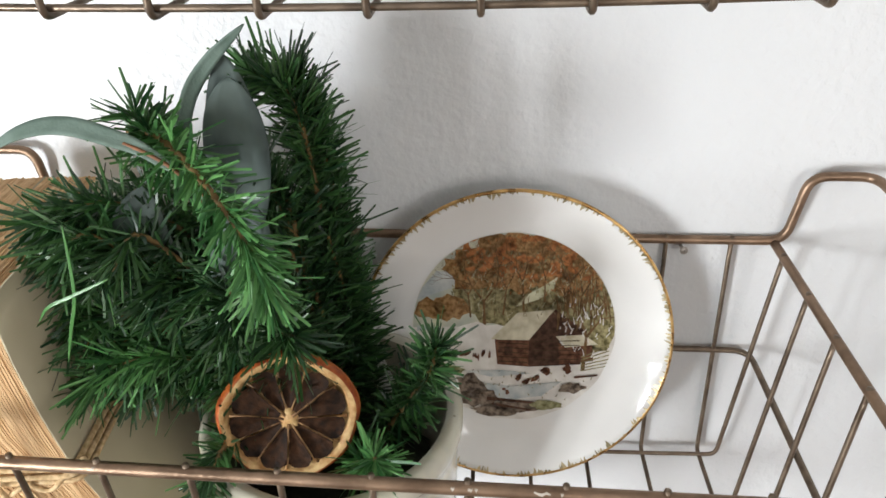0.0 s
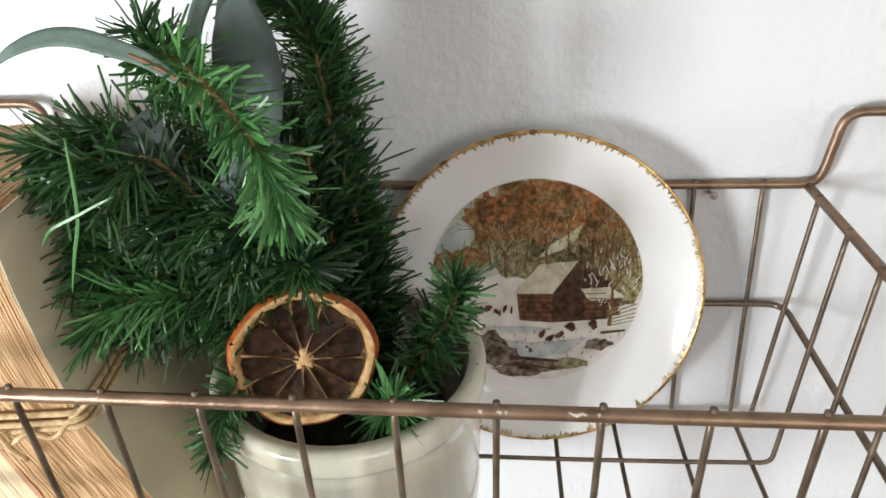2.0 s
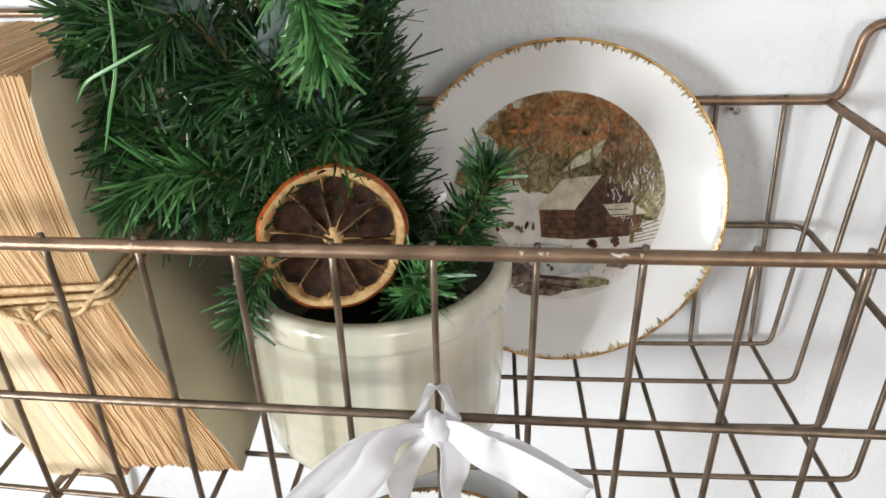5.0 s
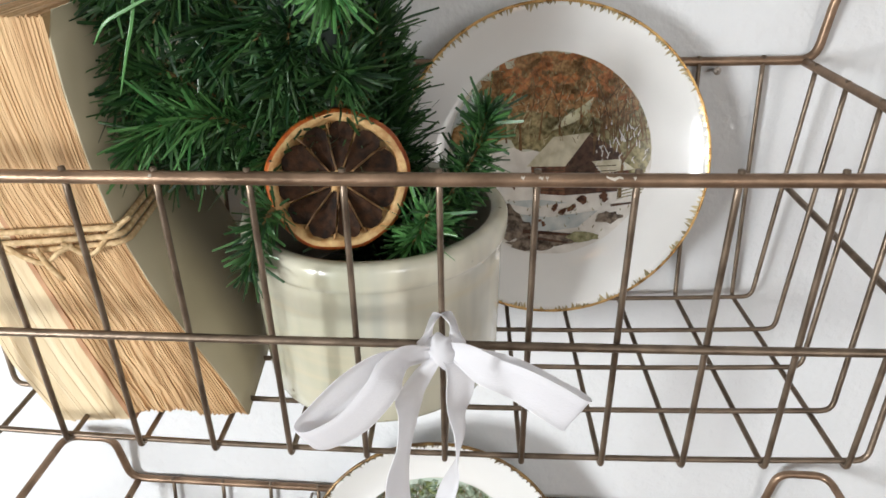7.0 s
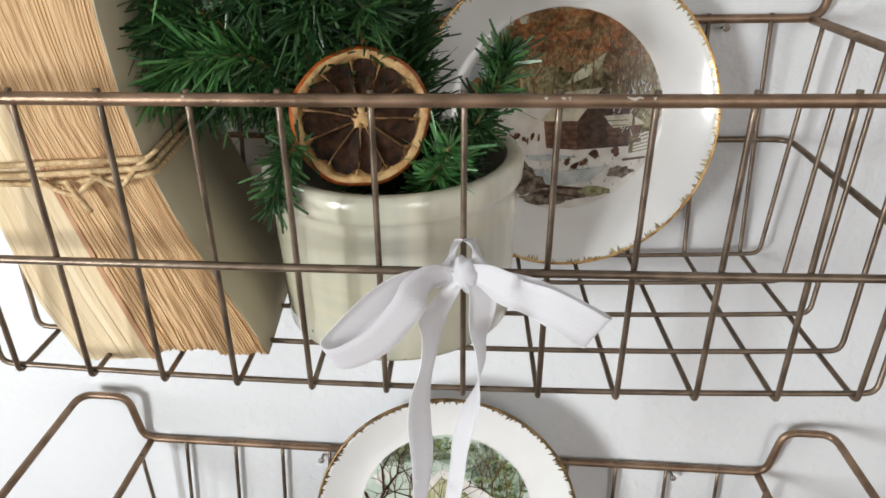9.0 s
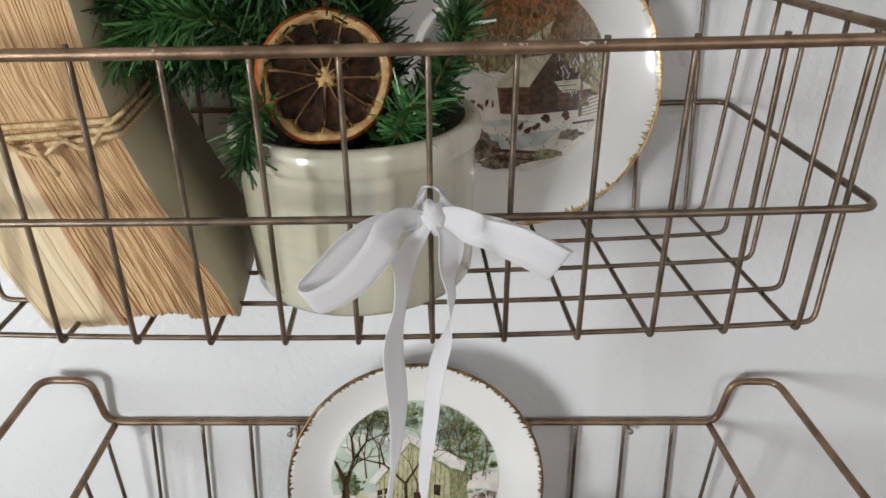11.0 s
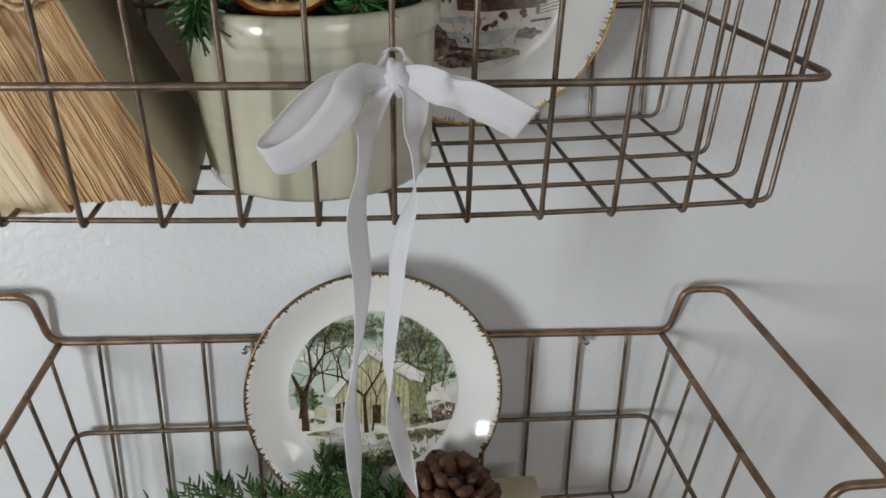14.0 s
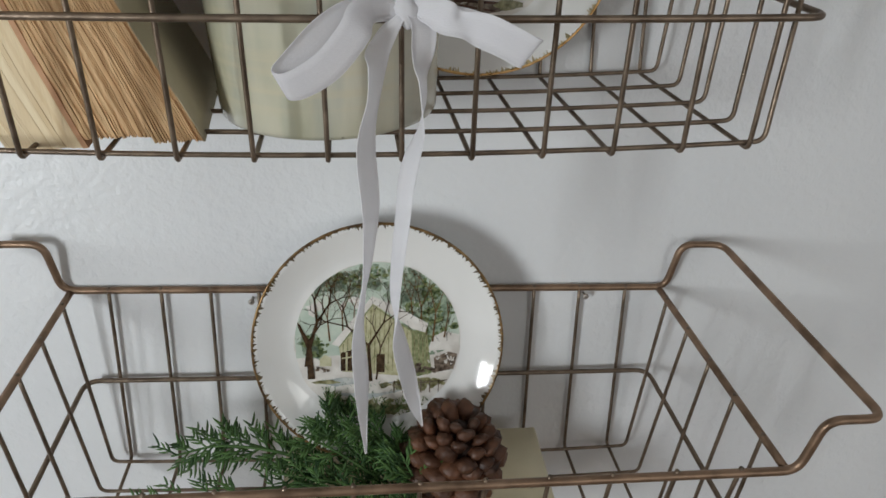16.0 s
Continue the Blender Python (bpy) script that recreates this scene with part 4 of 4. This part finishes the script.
# a few needles hang in view; the rest is unseen, added for its shadow
UPPER_SPRIGS = [(((-0.06 + 0.05 * k, -0.07, 1.80), (-0.05 + 0.05 * k, -0.095, 1.785), (-0.03 + 0.05 * k, -0.105, 1.765)), 0.02, 160, M_NEEDLE) for k in range(-2, 5)]
UPPER_SPRIGS += [(((-0.09 + 0.045 * k, -0.05, 1.80), (-0.075 + 0.045 * k, -0.07, 1.83), (-0.05 + 0.045 * k, -0.085, 1.845)), 0.024, 170, M_NEEDLE_D) for k in range(7)]
spray("evergreen_garland", W @ pose(0.0, -0.06, 1.78), "artificial green pine garland in the highest basket, extended unseen to shade the wall", "greenery", UPPER_SPRIGS, 12)


def blade(path, widths, normal, curl=0.15):
    """A leaf blade along a path, folded a little along its rib."""
    P, V, F = [Vector(p) for p in path], [], []
    for i, p in enumerate(P):
        d = (P[min(i + 1, len(P) - 1)] - P[max(i - 1, 0)]).normalized()
        s = d.cross(Vector(normal)).normalized()
        n = s.cross(d)
        w = widths[i]
        for k in (-1, -0.5, 0, 0.5, 1):
            V.append(p + s * w * k + n * w * curl * (k * k))
    for i in range(len(P) - 1):
        for k in range(4):
            F.append((5 * i + k, 5 * i + k + 1, 5 * i + 6 + k, 5 * i + 5 + k))
    return V, F


def leaf(pts, wmax, normal, mat, label, parent):
    path = smooth_path(pts, 7)
    n = len(path) - 1
    widths = [wmax * max(0.04, math.sin(math.pi * min(1.0, 0.06 + 0.94 * i / n)) ** 0.6) for i in range(n + 1)]
    base = Vector(parent["base"])
    V, F = blade(path, widths, normal)
    ob = put("leaf", mesh_of("leaf", [v - base for v in V], F), mat, parent, label)
    ob.modifiers.new("thickness", "SOLIDIFY").thickness = 0.0005
    return ob


leaf_base = (-0.05, -0.085, 1.55)
leaves = thing("leaf_spray", W @ pose(*leaf_base), "artificial stems with felted grey-green leaves among the pine", "greenery")
leaves["base"] = leaf_base
put("stem", mesh_of("stem", *tube(smooth_path([(0.0, 0, -0.02), (-0.01, 0, 0.06), (-0.022, -0.015, 0.135)], 6), 0.0012, 6)), M_STEM, leaves)
leaf(((-0.072, -0.112, 1.688), (-0.083, -0.111, 1.6955), (-0.0925, -0.111, 1.6995), (-0.1045, -0.1105, 1.703), (-0.1155, -0.1105, 1.7032), (-0.127, -0.111, 1.700), (-0.138, -0.111, 1.694)), 0.0034, (0.1, -0.8, 0.6), M_LEAF, "long grey-green strap leaf", leaves)
put("leaf_stalk", mesh_of("leaf_stalk", *tube([Vector(p) - Vector(leaf_base) for p in smooth_path(((-0.088, -0.111, 1.6972), (-0.080, -0.1115, 1.6935), (-0.070, -0.1125, 1.6865), (-0.062, -0.112, 1.672)), 4)], 0.0007, 6)), M_STALK, leaves, "reddish brown leaf stalk")
leaf(((-0.082, -0.085, 1.675), (-0.076, -0.082, 1.70), (-0.066, -0.08, 1.715), (-0.050, -0.078, 1.729)), 0.0032, (0.7, -0.7, 0.1), M_LEAF, "narrow upright grey-green leaf", leaves)
leaf(((-0.060, -0.092, 1.645), (-0.058, -0.088, 1.672), (-0.058, -0.084, 1.695), (-0.058, -0.082, 1.711)), 0.0125, (0.05, -1, 0.25), M_LEAF_D, "broad dark grey-green oval leaf", leaves)
leaf(((-0.060, -0.082, 1.65), (-0.061, -0.078, 1.68), (-0.061, -0.076, 1.718)), 0.0115, (0.2, -1, 0.2), M_LEAF_D, "broad dark grey-green oval leaf", leaves)
leaf(((-0.085, -0.10, 1.625), (-0.095, -0.104, 1.65), (-0.092, -0.10, 1.675)), 0.0125, (0.1, -1, 0.3), M_LEAF_D, "broad dark grey-green oval leaf", leaves)
leaf(((-0.050, -0.112, 1.62), (-0.052, -0.115, 1.65), (-0.046, -0.112, 1.675)), 0.0125, (0.1, -1, 0.3), M_LEAF_D, "broad dark grey-green oval leaf", leaves)
leaf(((-0.104, -0.134, 1.677), (-0.106, -0.137, 1.652), (-0.1115, -0.138, 1.636), (-0.118, -0.137, 1.620)), 0.0006, (0.3, -1, 0.2), M_NEEDLE_L, "thin green grass blade", leaves)
leaf(((-0.092, -0.137, 1.658), (-0.107, -0.138, 1.651), (-0.117, -0.138, 1.646), (-0.124, -0.136, 1.638)), 0.0006, (0.3, -1, 0.4), M_NEEDLE_L, "thin green grass blade", leaves)

# ---- dried orange slice ----
OC = W @ pose(-0.0435, -0.1215, 1.5795, 75, 0, 12)
orange = thing("dried_orange_slice", OC, "dried orange slice with dark brown pulp, tucked into the pine", "orange slice")
rnd = random.Random(21)


def wobble(a):
    return 1 + 0.02 * math.sin(2 * a + 0.6) + 0.012 * math.sin(5 * a) + 0.008 * math.sin(9 * a + 1)


RO, N = 0.0286, 90
V, F = [], []
for k in range(N):
    a = 2 * math.pi * k / N
    w = wobble(a)
    for r, z in ((RO - 0.0012, 0.0024), (RO + 0.0002, 0.0012), (RO + 0.0006, -0.0014), (RO - 0.0006, -0.0046), (RO - 0.004, -0.0052)):
        V.append((r * w * math.cos(a), r * w * math.sin(a), z + 0.0008 * math.sin(3 * a)))
for k in range(N):
    q = (k + 1) % N
    for i in range(4):
        F.append((5 * k + i, 5 * q + i, 5 * q + i + 1, 5 * k + i + 1))
put("rind", mesh_of("rind", V, F), M_RIND, orange, "dried orange rind")
V, F = [], []
for k in range(N):
    a = 2 * math.pi * k / N
    w = wobble(a)
    for r, z in ((RO - 0.0012, 0.0024), (RO - 0.0028, 0.0025), (RO - 0.0040 - 0.0006 * math.sin(10 * a), 0.0016), (RO - 0.005, -0.002), (0.0005, -0.002)):
        V.append((r * w * math.cos(a), r * w * math.sin(a), z + 0.0008 * math.sin(3 * a)))
for k in range(N):
    q = (k + 1) % N
    for i in range(4):
        F.append((5 * k + i, 5 * q + i, 5 * q + i + 1, 5 * k + i + 1))
put("pith", mesh_of("pith", V, F), M_PITH, orange, "pale dried pith")
SEG = 11
cuts = [2 * math.pi * (k + rnd.uniform(-0.16, 0.16)) / SEG for k in range(SEG)]
for k in range(SEG):
    a0, a1 = cuts[k], cuts[(k + 1) % SEG] + (2 * math.pi if k == SEG - 1 else 0)
    V, F, na, nr = [], [], 9, 7
    for j in range(nr + 1):
        for i in range(na + 1):
            r = 0.0042 + (RO - 0.0040 - 0.0042) * j / nr
            gap = 0.00038 / r
            fa = i / na
            if j == nr:
                r -= 0.0034 * abs(2 * fa - 1) ** 2.6 + rnd.uniform(0, 0.0009)
            a = a0 + gap + (a1 - a0 - 2 * gap) * fa
            sink = math.sin(math.pi * fa) * math.sin(math.pi * min(1, j / nr)) ** 0.7
            V.append((r * wobble(a) * math.cos(a), r * wobble(a) * math.sin(a), 0.0016 - 0.0016 * sink + rnd.uniform(-0.0003, 0.0003) + 0.0008 * math.sin(3 * a)))
    for j in range(nr):
        for i in range(na):
            o = j * (na + 1) + i
            F.append((o, o + na + 1, o + na + 2, o + 1))
    put("segment", mesh_of("segment", V, F), M_PULP, orange)
    am = a0
    sway = [rnd.uniform(-0.05, 0.05) for _ in range(5)]
    V, F = tube([(r * math.cos(am + w), r * math.sin(am + w), 0.0013 + rnd.uniform(-0.0004, 0.0002) + 0.0008 * math.sin(3 * am)) for r, w in zip((0.002, 0.007, 0.012, 0.017, RO - 0.0048), sway)], 0.0003, 5, radii=[0.0008, 0.00036, 0.0002, 0.00018, 0.0007])
    put("membrane", mesh_of("membrane", V, F), M_MEMBRANE, orange)
V, F = lathe([(0.0001, 0.0026), (0.0022, 0.0022), (0.0040, 0.0014), (0.0046, 0.0)], 14)
put("core", mesh_of("core", [(x * (1 + 0.25 * math.sin(5 * math.atan2(y, x))), y * (1 + 0.25 * math.sin(5 * math.atan2(y, x))), z) for x, y, z in V], F), M_PITH, orange, "pale star-shaped core")


# ---- ribbon bow ----
def strip(points, wides, width, n=9):
    """A ribbon along points, with a width direction at each."""
    path, dirs = smooth_path(points, n), smooth_path(wides, n)
    V, F = [], []
    for i, (p, w) in enumerate(zip(path, dirs)):
        along = path[min(i + 1, len(path) - 1)] - path[max(i - 1, 0)]
        up = along.cross(w).normalized()
        for k in (-1, -0.93, -0.87, -0.5, 0, 0.5, 0.87, 0.93, 1):
            V.append(p + w * (width / 2 * k) + up * (0.00028 if abs(abs(k) - 0.93) < 0.08 and abs(k) > 0.9 else 0.0))
    for i in range(len(path) - 1):
        for k in range(8):
            F.append((9 * i + k, 9 * i + k + 1, 9 * i + 10 + k, 9 * i + 9 + k))
    return V, F


KNOT = Vector((0.0005, -0.1795, 1.5390))
bow = thing("ribbon_bow", W @ Matrix.Translation(KNOT), "white grosgrain ribbon bow tied to the basket wire", "bow")


def ribbon(name, points, wides, width, label=""):
    V, F = strip([Vector(p) - KNOT for p in points], wides, width)
    ob = put(name, mesh_of(name, V, F), M_RIBBON, bow, label)
    ob.modifiers.new("thickness", "SOLIDIFY").thickness = 0.0003
    ob.modifiers.new("selvedge", "EDGE_SPLIT").split_angle = radians(50)


# the loops leave the knot, fold over at their ends and come back behind
ribbon("loop", ((-0.0030, -0.1835, 1.5395), (-0.0115, -0.1895, 1.5415), (-0.0165, -0.1945, 1.5395), (-0.0195, -0.1985, 1.5340), (-0.0295, -0.2025, 1.5232), (-0.0405, -0.2040, 1.5168), (-0.0466, -0.2035, 1.5155), (-0.0482, -0.2008, 1.5168), (-0.0445, -0.1985, 1.5208), (-0.0300, -0.1940, 1.5340), (-0.0170, -0.1890, 1.5398), (-0.0030, -0.1835, 1.5385)),
       ((0.0, -0.2, 0.5), (-0.15, -0.3, 0.85), (-0.6, -0.3, 0.70), (-0.80, -0.2, 0.52), (-0.62, -0.22, 0.74), (-0.48, -0.26, 0.82), (-0.36, -0.3, 0.88), (-0.36, -0.3, 0.88), (-0.4, -0.3, 0.86), (-0.5, -0.3, 0.8), (-0.4, -0.3, 0.8), (0, -0.2, 0.5)), 0.0130)
ribbon("loop", ((0.0035, -0.1835, 1.5405), (0.0090, -0.1865, 1.5395), (0.0155, -0.1900, 1.5372), (0.0212, -0.1915, 1.5348), (0.0285, -0.1945, 1.5335), (0.0380, -0.1985, 1.5298), (0.0452, -0.2008, 1.5262), (0.0465, -0.1990, 1.5262), (0.0400, -0.1950, 1.5285), (0.0240, -0.1890, 1.5350), (0.0030, -0.1840, 1.5395)),
       ((0.0, 0.1, 0.45), (0.15, 0.1, 0.75), (0.35, 0.1, 0.85), (0.05, 0.55, 0.65), (0.40, 0.15, 0.85), (0.58, 0.28, 0.74), (0.66, 0.32, 0.68), (0.66, 0.32, 0.68), (0.55, 0.33, 0.7), (0.3, 0.3, 0.7), (0, 0.2, 0.5)), 0.0136)
ribbon("tail", ((-0.0005, -0.183, 1.5395), (-0.0055, -0.1866, 1.5345), (-0.011, -0.1888, 1.5253), (-0.0115, -0.1898, 1.5194), (-0.0135, -0.1916, 1.5075), (-0.0165, -0.1935, 1.4957), (-0.0175, -0.1953, 1.4838), (-0.0165, -0.1989, 1.4611), (-0.019, -0.2028, 1.4364), (-0.0215, -0.2048, 1.4236), (-0.0245, -0.2077, 1.4048), (-0.024, -0.2113, 1.3821), (-0.024, -0.2145, 1.3613), (-0.0235, -0.2174, 1.3425)),
       ((0.6, 0.1, 0.5), (0.85, 0.2, 0.4), (0.82, 0.57, 0.0), (0.61, 0.79, 0.0), (0.45, 0.89, 0.0), (0.55, 0.84, 0.0), (0.61, 0.79, 0.0), (0.56, 0.83, 0.0), (0.33, 0.94, 0.0), (0.25, 0.97, 0.0), (0.41, 0.91, 0.0), (0.5, 0.87, 0.0), (0.3, 0.3, 0.0), (0.06, 0.05, 0.0)), 0.0128)
ribbon("tail", ((0.0015, -0.183, 1.5395), (0.0065, -0.1866, 1.5335), (0.0065, -0.1888, 1.5253), (0.006, -0.1898, 1.5194), (0.006, -0.1907, 1.5135), (0.0063, -0.192, 1.5045), (0.005, -0.1938, 1.4937), (0.001, -0.1955, 1.4828), (-0.002, -0.1975, 1.47), (-0.003, -0.199, 1.4601), (-0.0065, -0.2029, 1.4354), (-0.008, -0.2058, 1.4171), (-0.0065, -0.2083, 1.4008), (-0.003, -0.211, 1.3835), (0.0, -0.2134, 1.3682), (0.0035, -0.2154, 1.3554)),
       ((0.6, 0.2, -0.3), (0.85, 0.3, -0.2), (0.86, 0.51, 0.0), (0.66, 0.75, 0.0), (0.35, 0.94, 0.0), (0.25, 0.97, 0.0), (-0.12, 0.99, 0.0), (-0.47, 0.88, 0.0), (-0.51, 0.86, 0.0), (-0.48, 0.87, 0.0), (-0.39, 0.92, 0.0), (-0.2, 0.98, 0.0), (0.51, 0.86, 0.0), (0.64, 0.77, 0.0), (0.5, 0.35, 0.0), (0.06, 0.05, 0.0)), 0.0112)
bm = bmesh.new()
bmesh.ops.create_uvsphere(bm, u_segments=24, v_segments=14, radius=1)
for v in bm.verts:
    c = v.co
    f = 1 + 0.10 * math.sin(7 * math.atan2(c.z, c.x) + 3 * c.y)
    v.co = (c.x * 0.0054 * f, c.y * 0.0046 - 0.0030, c.z * 0.0068 * f - c.x * 0.002)
part("knot", bm, M_RIBBON, bow)
ribbon("wire_loop", ((-0.002, -0.1825, 1.5410), (-0.0056, -0.1815, 1.5430), (-0.0046, -0.1780, 1.5458), (-0.0005, -0.1670, 1.5455), (0.0044, -0.1780, 1.5458), (0.0058, -0.1815, 1.5430), (0.002, -0.1825, 1.5410)),
       ((0.6, 0.2, 0.2), (0.8, 0.3, 0.1), (0.6, 0.1, 0.8), (0.9, 0.1, 0.1), (0.6, 0.1, -0.8), (0.8, -0.3, -0.1), (0.6, -0.2, -0.2)), 0.0075)

# ---- lower basket contents ----
bx = thing("cream_book", LOW @ pose(0.022, -0.091, -HB + 0.0048), "thick cream-covered book lying flat in the wire basket", "book")
bm = bmesh.new()
bmesh.ops.create_cube(bm, size=1, matrix=Matrix.Translation((0, 0, 0.016)) @ Matrix.Diagonal((0.170, 0.098, 0.026, 1)))
part("page_block", bm, M_PAGE_L, bx)
for z in (0.0015, 0.0305):
    bm = bmesh.new()
    bmesh.ops.create_cube(bm, size=1, matrix=Matrix.Translation((0.002, 0, z)) @ Matrix.Diagonal((0.178, 0.102, 0.0025, 1)))
    bmesh.ops.bevel(bm, geom=bm.edges[:], offset=0.0006, segments=2, affect="EDGES")
    part("cover", bm, M_BOX, bx, "cream cloth cover")


def pine_cone(m, r, h, label):
    ob = thing("pine_cone", m, label, "pine cone")
    rnd = random.Random(31)
    V, F = lathe([(0.0005, 0), (r * 0.62, h * 0.1), (r * 0.72, h * 0.4), (r * 0.5, h * 0.75), (0.0005, h * 0.93)], 20)
    put("core", mesh_of("core", V, F), M_CORE, ob)
    n = 84
    for k in range(n):
        f = (k + 0.5) / n
        a = k * 2.39996
        z = h * (0.05 + 0.90 * f)
        ro = r * math.sqrt(max(0.03, 1 - ((z - 0.40 * h) / (0.60 * h)) ** 2)) * rnd.uniform(0.88, 1.05)
        size = r * rnd.uniform(0.82, 1.12) * (0.195 + 0.09 * math.sin(math.pi * min(1, f * 1.1)))
        tilt = -0.15 + 1.25 * f + rnd.uniform(-0.3, 0.3)
        bm = bmesh.new()
        bmesh.ops.create_icosphere(bm, subdivisions=2, radius=1)
        for v in bm.verts:
            x, y, w = v.co
            pinch = 0.55 + 0.45 * (x + 1) / 2
            ridge = 0.16 * max(0, x) * math.exp(-(w / 0.22) ** 2)
            lump = 1 + 0.10 * math.sin(3.1 * x + 4.3 * y + k) + 0.06 * math.sin(5 * w + 2 * k)
            v.co = (size * (1.08 * x * lump + ridge * 1.6 - (0.9 if x < -0.2 else 0) * (-x)), size * 1.12 * y * pinch * lump, size * 0.80 * w * pinch * lump - size * 0.15 * x * x + rnd.uniform(-0.03, 0.03) * size)
        bm.transform(Matrix.Rotation(a, 4, "Z") @ Matrix.Translation((ro - size * 0.9, 0, z)) @ Matrix.Rotation(-tilt, 4, "Y"))
        part("scale", bm, M_CONE, ob)
    return ob


pine_cone(LOW @ pose(0.0435, -0.086, -HB + 0.0372, -4, 4, 0), 0.0325, 0.056, "open brown pine cone standing on the cream book")


def cedar(m, label, seed):
    """Flat forked cedar fronds, each a twig with short scaly branchlets."""
    ob = thing("cedar_spray", m, label, "greenery")
    rnd = random.Random(seed)
    fronds = [((0.09, 0.0, 0.0), (0.02, -0.01, 0.018), (-0.05, -0.015, 0.022), (-0.082, -0.02, 0.012)), ((0.08, 0.01, 0.0), (0.02, 0.012, 0.024), (-0.03, 0.015, 0.034), (-0.065, 0.012, 0.030)),
              ((0.09, -0.01, 0.004), (0.05, 0.0, 0.032), (0.02, 0.01, 0.046)), ((0.10, 0.0, 0.004), (0.075, 0.005, 0.036), (0.055, 0.012, 0.052)), ((0.1, -0.02, 0.0), (0.09, -0.02, 0.032), (0.08, -0.012, 0.05)),
              ((0.08, -0.03, 0.0), (0.04, -0.04, 0.024), (0.0, -0.045, 0.03)), ((0.10, -0.03, 0.0), (0.085, -0.042, 0.026), (0.06, -0.05, 0.036)),
              ((0.05, 0.02, 0.0), (0.0, 0.02, 0.022), (-0.04, 0.03, 0.03)), ((0.1, 0.02, 0.0), (0.07, 0.025, 0.03), (0.04, 0.03, 0.042)), ((0.08, -0.02, 0.0), (0.05, -0.025, 0.028), (0.025, -0.02, 0.04)), ((0.1, 0.0, 0.0), (0.06, -0.01, 0.02), (0.0, -0.005, 0.03)), ((0.09, 0.01, 0.0), (0.05, 0.015, 0.036), (0.03, 0.02, 0.05)),
              ((0.1, -0.01, 0.0), (0.08, -0.03, 0.02), (0.05, -0.035, 0.03)), ((0.1, 0.01, 0.0), (0.085, 0.0, 0.03), (0.07, -0.01, 0.044)), ((0.07, 0.0, 0.0), (0.02, 0.0, 0.012), (-0.03, -0.01, 0.02)), ((0.06, -0.02, 0.0), (0.03, -0.03, 0.016), (-0.01, -0.03, 0.026))]
    for pts in fronds:
        path = smooth_path([(x, y, z * 1.08) for x, y, z in pts], 9)
        twig = put("frond", mesh_of("frond", *tube(path, 0.0009, 5, radii=[0.0013 - 0.0007 * k / len(path) for k in range(len(path))])), M_CEDAR, ob)
        pieces = []
        for i in range(2, len(path) - 1):
            d = (path[i + 1] - path[i]).normalized()
            for s in (-1, 1):
                side = d.cross(Vector((rnd.uniform(-0.5, 0.5), rnd.uniform(-0.9, -0.1), 0.8))).normalized() * s
                way = (side + d * rnd.uniform(0.7, 1.3)).normalized()
                ln = rnd.uniform(0.008, 0.020)
                if rnd.random() < 0.36:
                    continue
                q = [path[i], path[i] + way * ln * 0.5, path[i] + way * ln + d * 0.003]
                pieces.append(tube(q, 0.0006, 4, radii=[0.00075, 0.0008, 0.00035]))
                for g in (0.35, 0.62, 0.88):
                    for ss in (-1, 1):
                        b = path[i] + way * ln * g
                        w2 = (way + ss * way.cross(d.cross(side)).normalized() * 0.75).normalized()
                        l2 = rnd.uniform(0.004, 0.009)
                        pieces.append(tube([b, b + w2 * l2 * 0.6, b + w2 * l2 + way * 0.001], 0.0006, 4, radii=[0.0007, 0.0008, 0.0003]))
        tagged(put("foliage", mesh_of("foliage", *join(pieces)), M_CEDAR, twig), kind="stuff")
    return ob


cedar(LOW @ pose(-0.070, -0.085, -HB + 0.025), "artificial green cedar spray lying in the wire basket", 51)

# ---- nails ----
for k, (mm, x) in enumerate(((LOW, 0.146), (LOW, -0.087), (UP, 0.155), (UP, -0.13))):
    p = mm @ Vector((x, 0, 0))
    ob = thing("nail", pose(p.x, WALL_Y, p.z - 0.0055), "small steel nail in the wall under the basket rim", "nail", "nails holding the baskets")
    V, F = lathe([(0.0005, 0.0078), (0.0020, 0.0076), (0.0021, 0.007), (0.0009, 0.0066), (0.0009, -0.004), (0.0002, -0.004)], 14)
    put("shank", mesh_of("shank", [Matrix.Rotation(radians(90), 4, "X") @ Vector(v) for v in V], F), M_NAIL, ob)
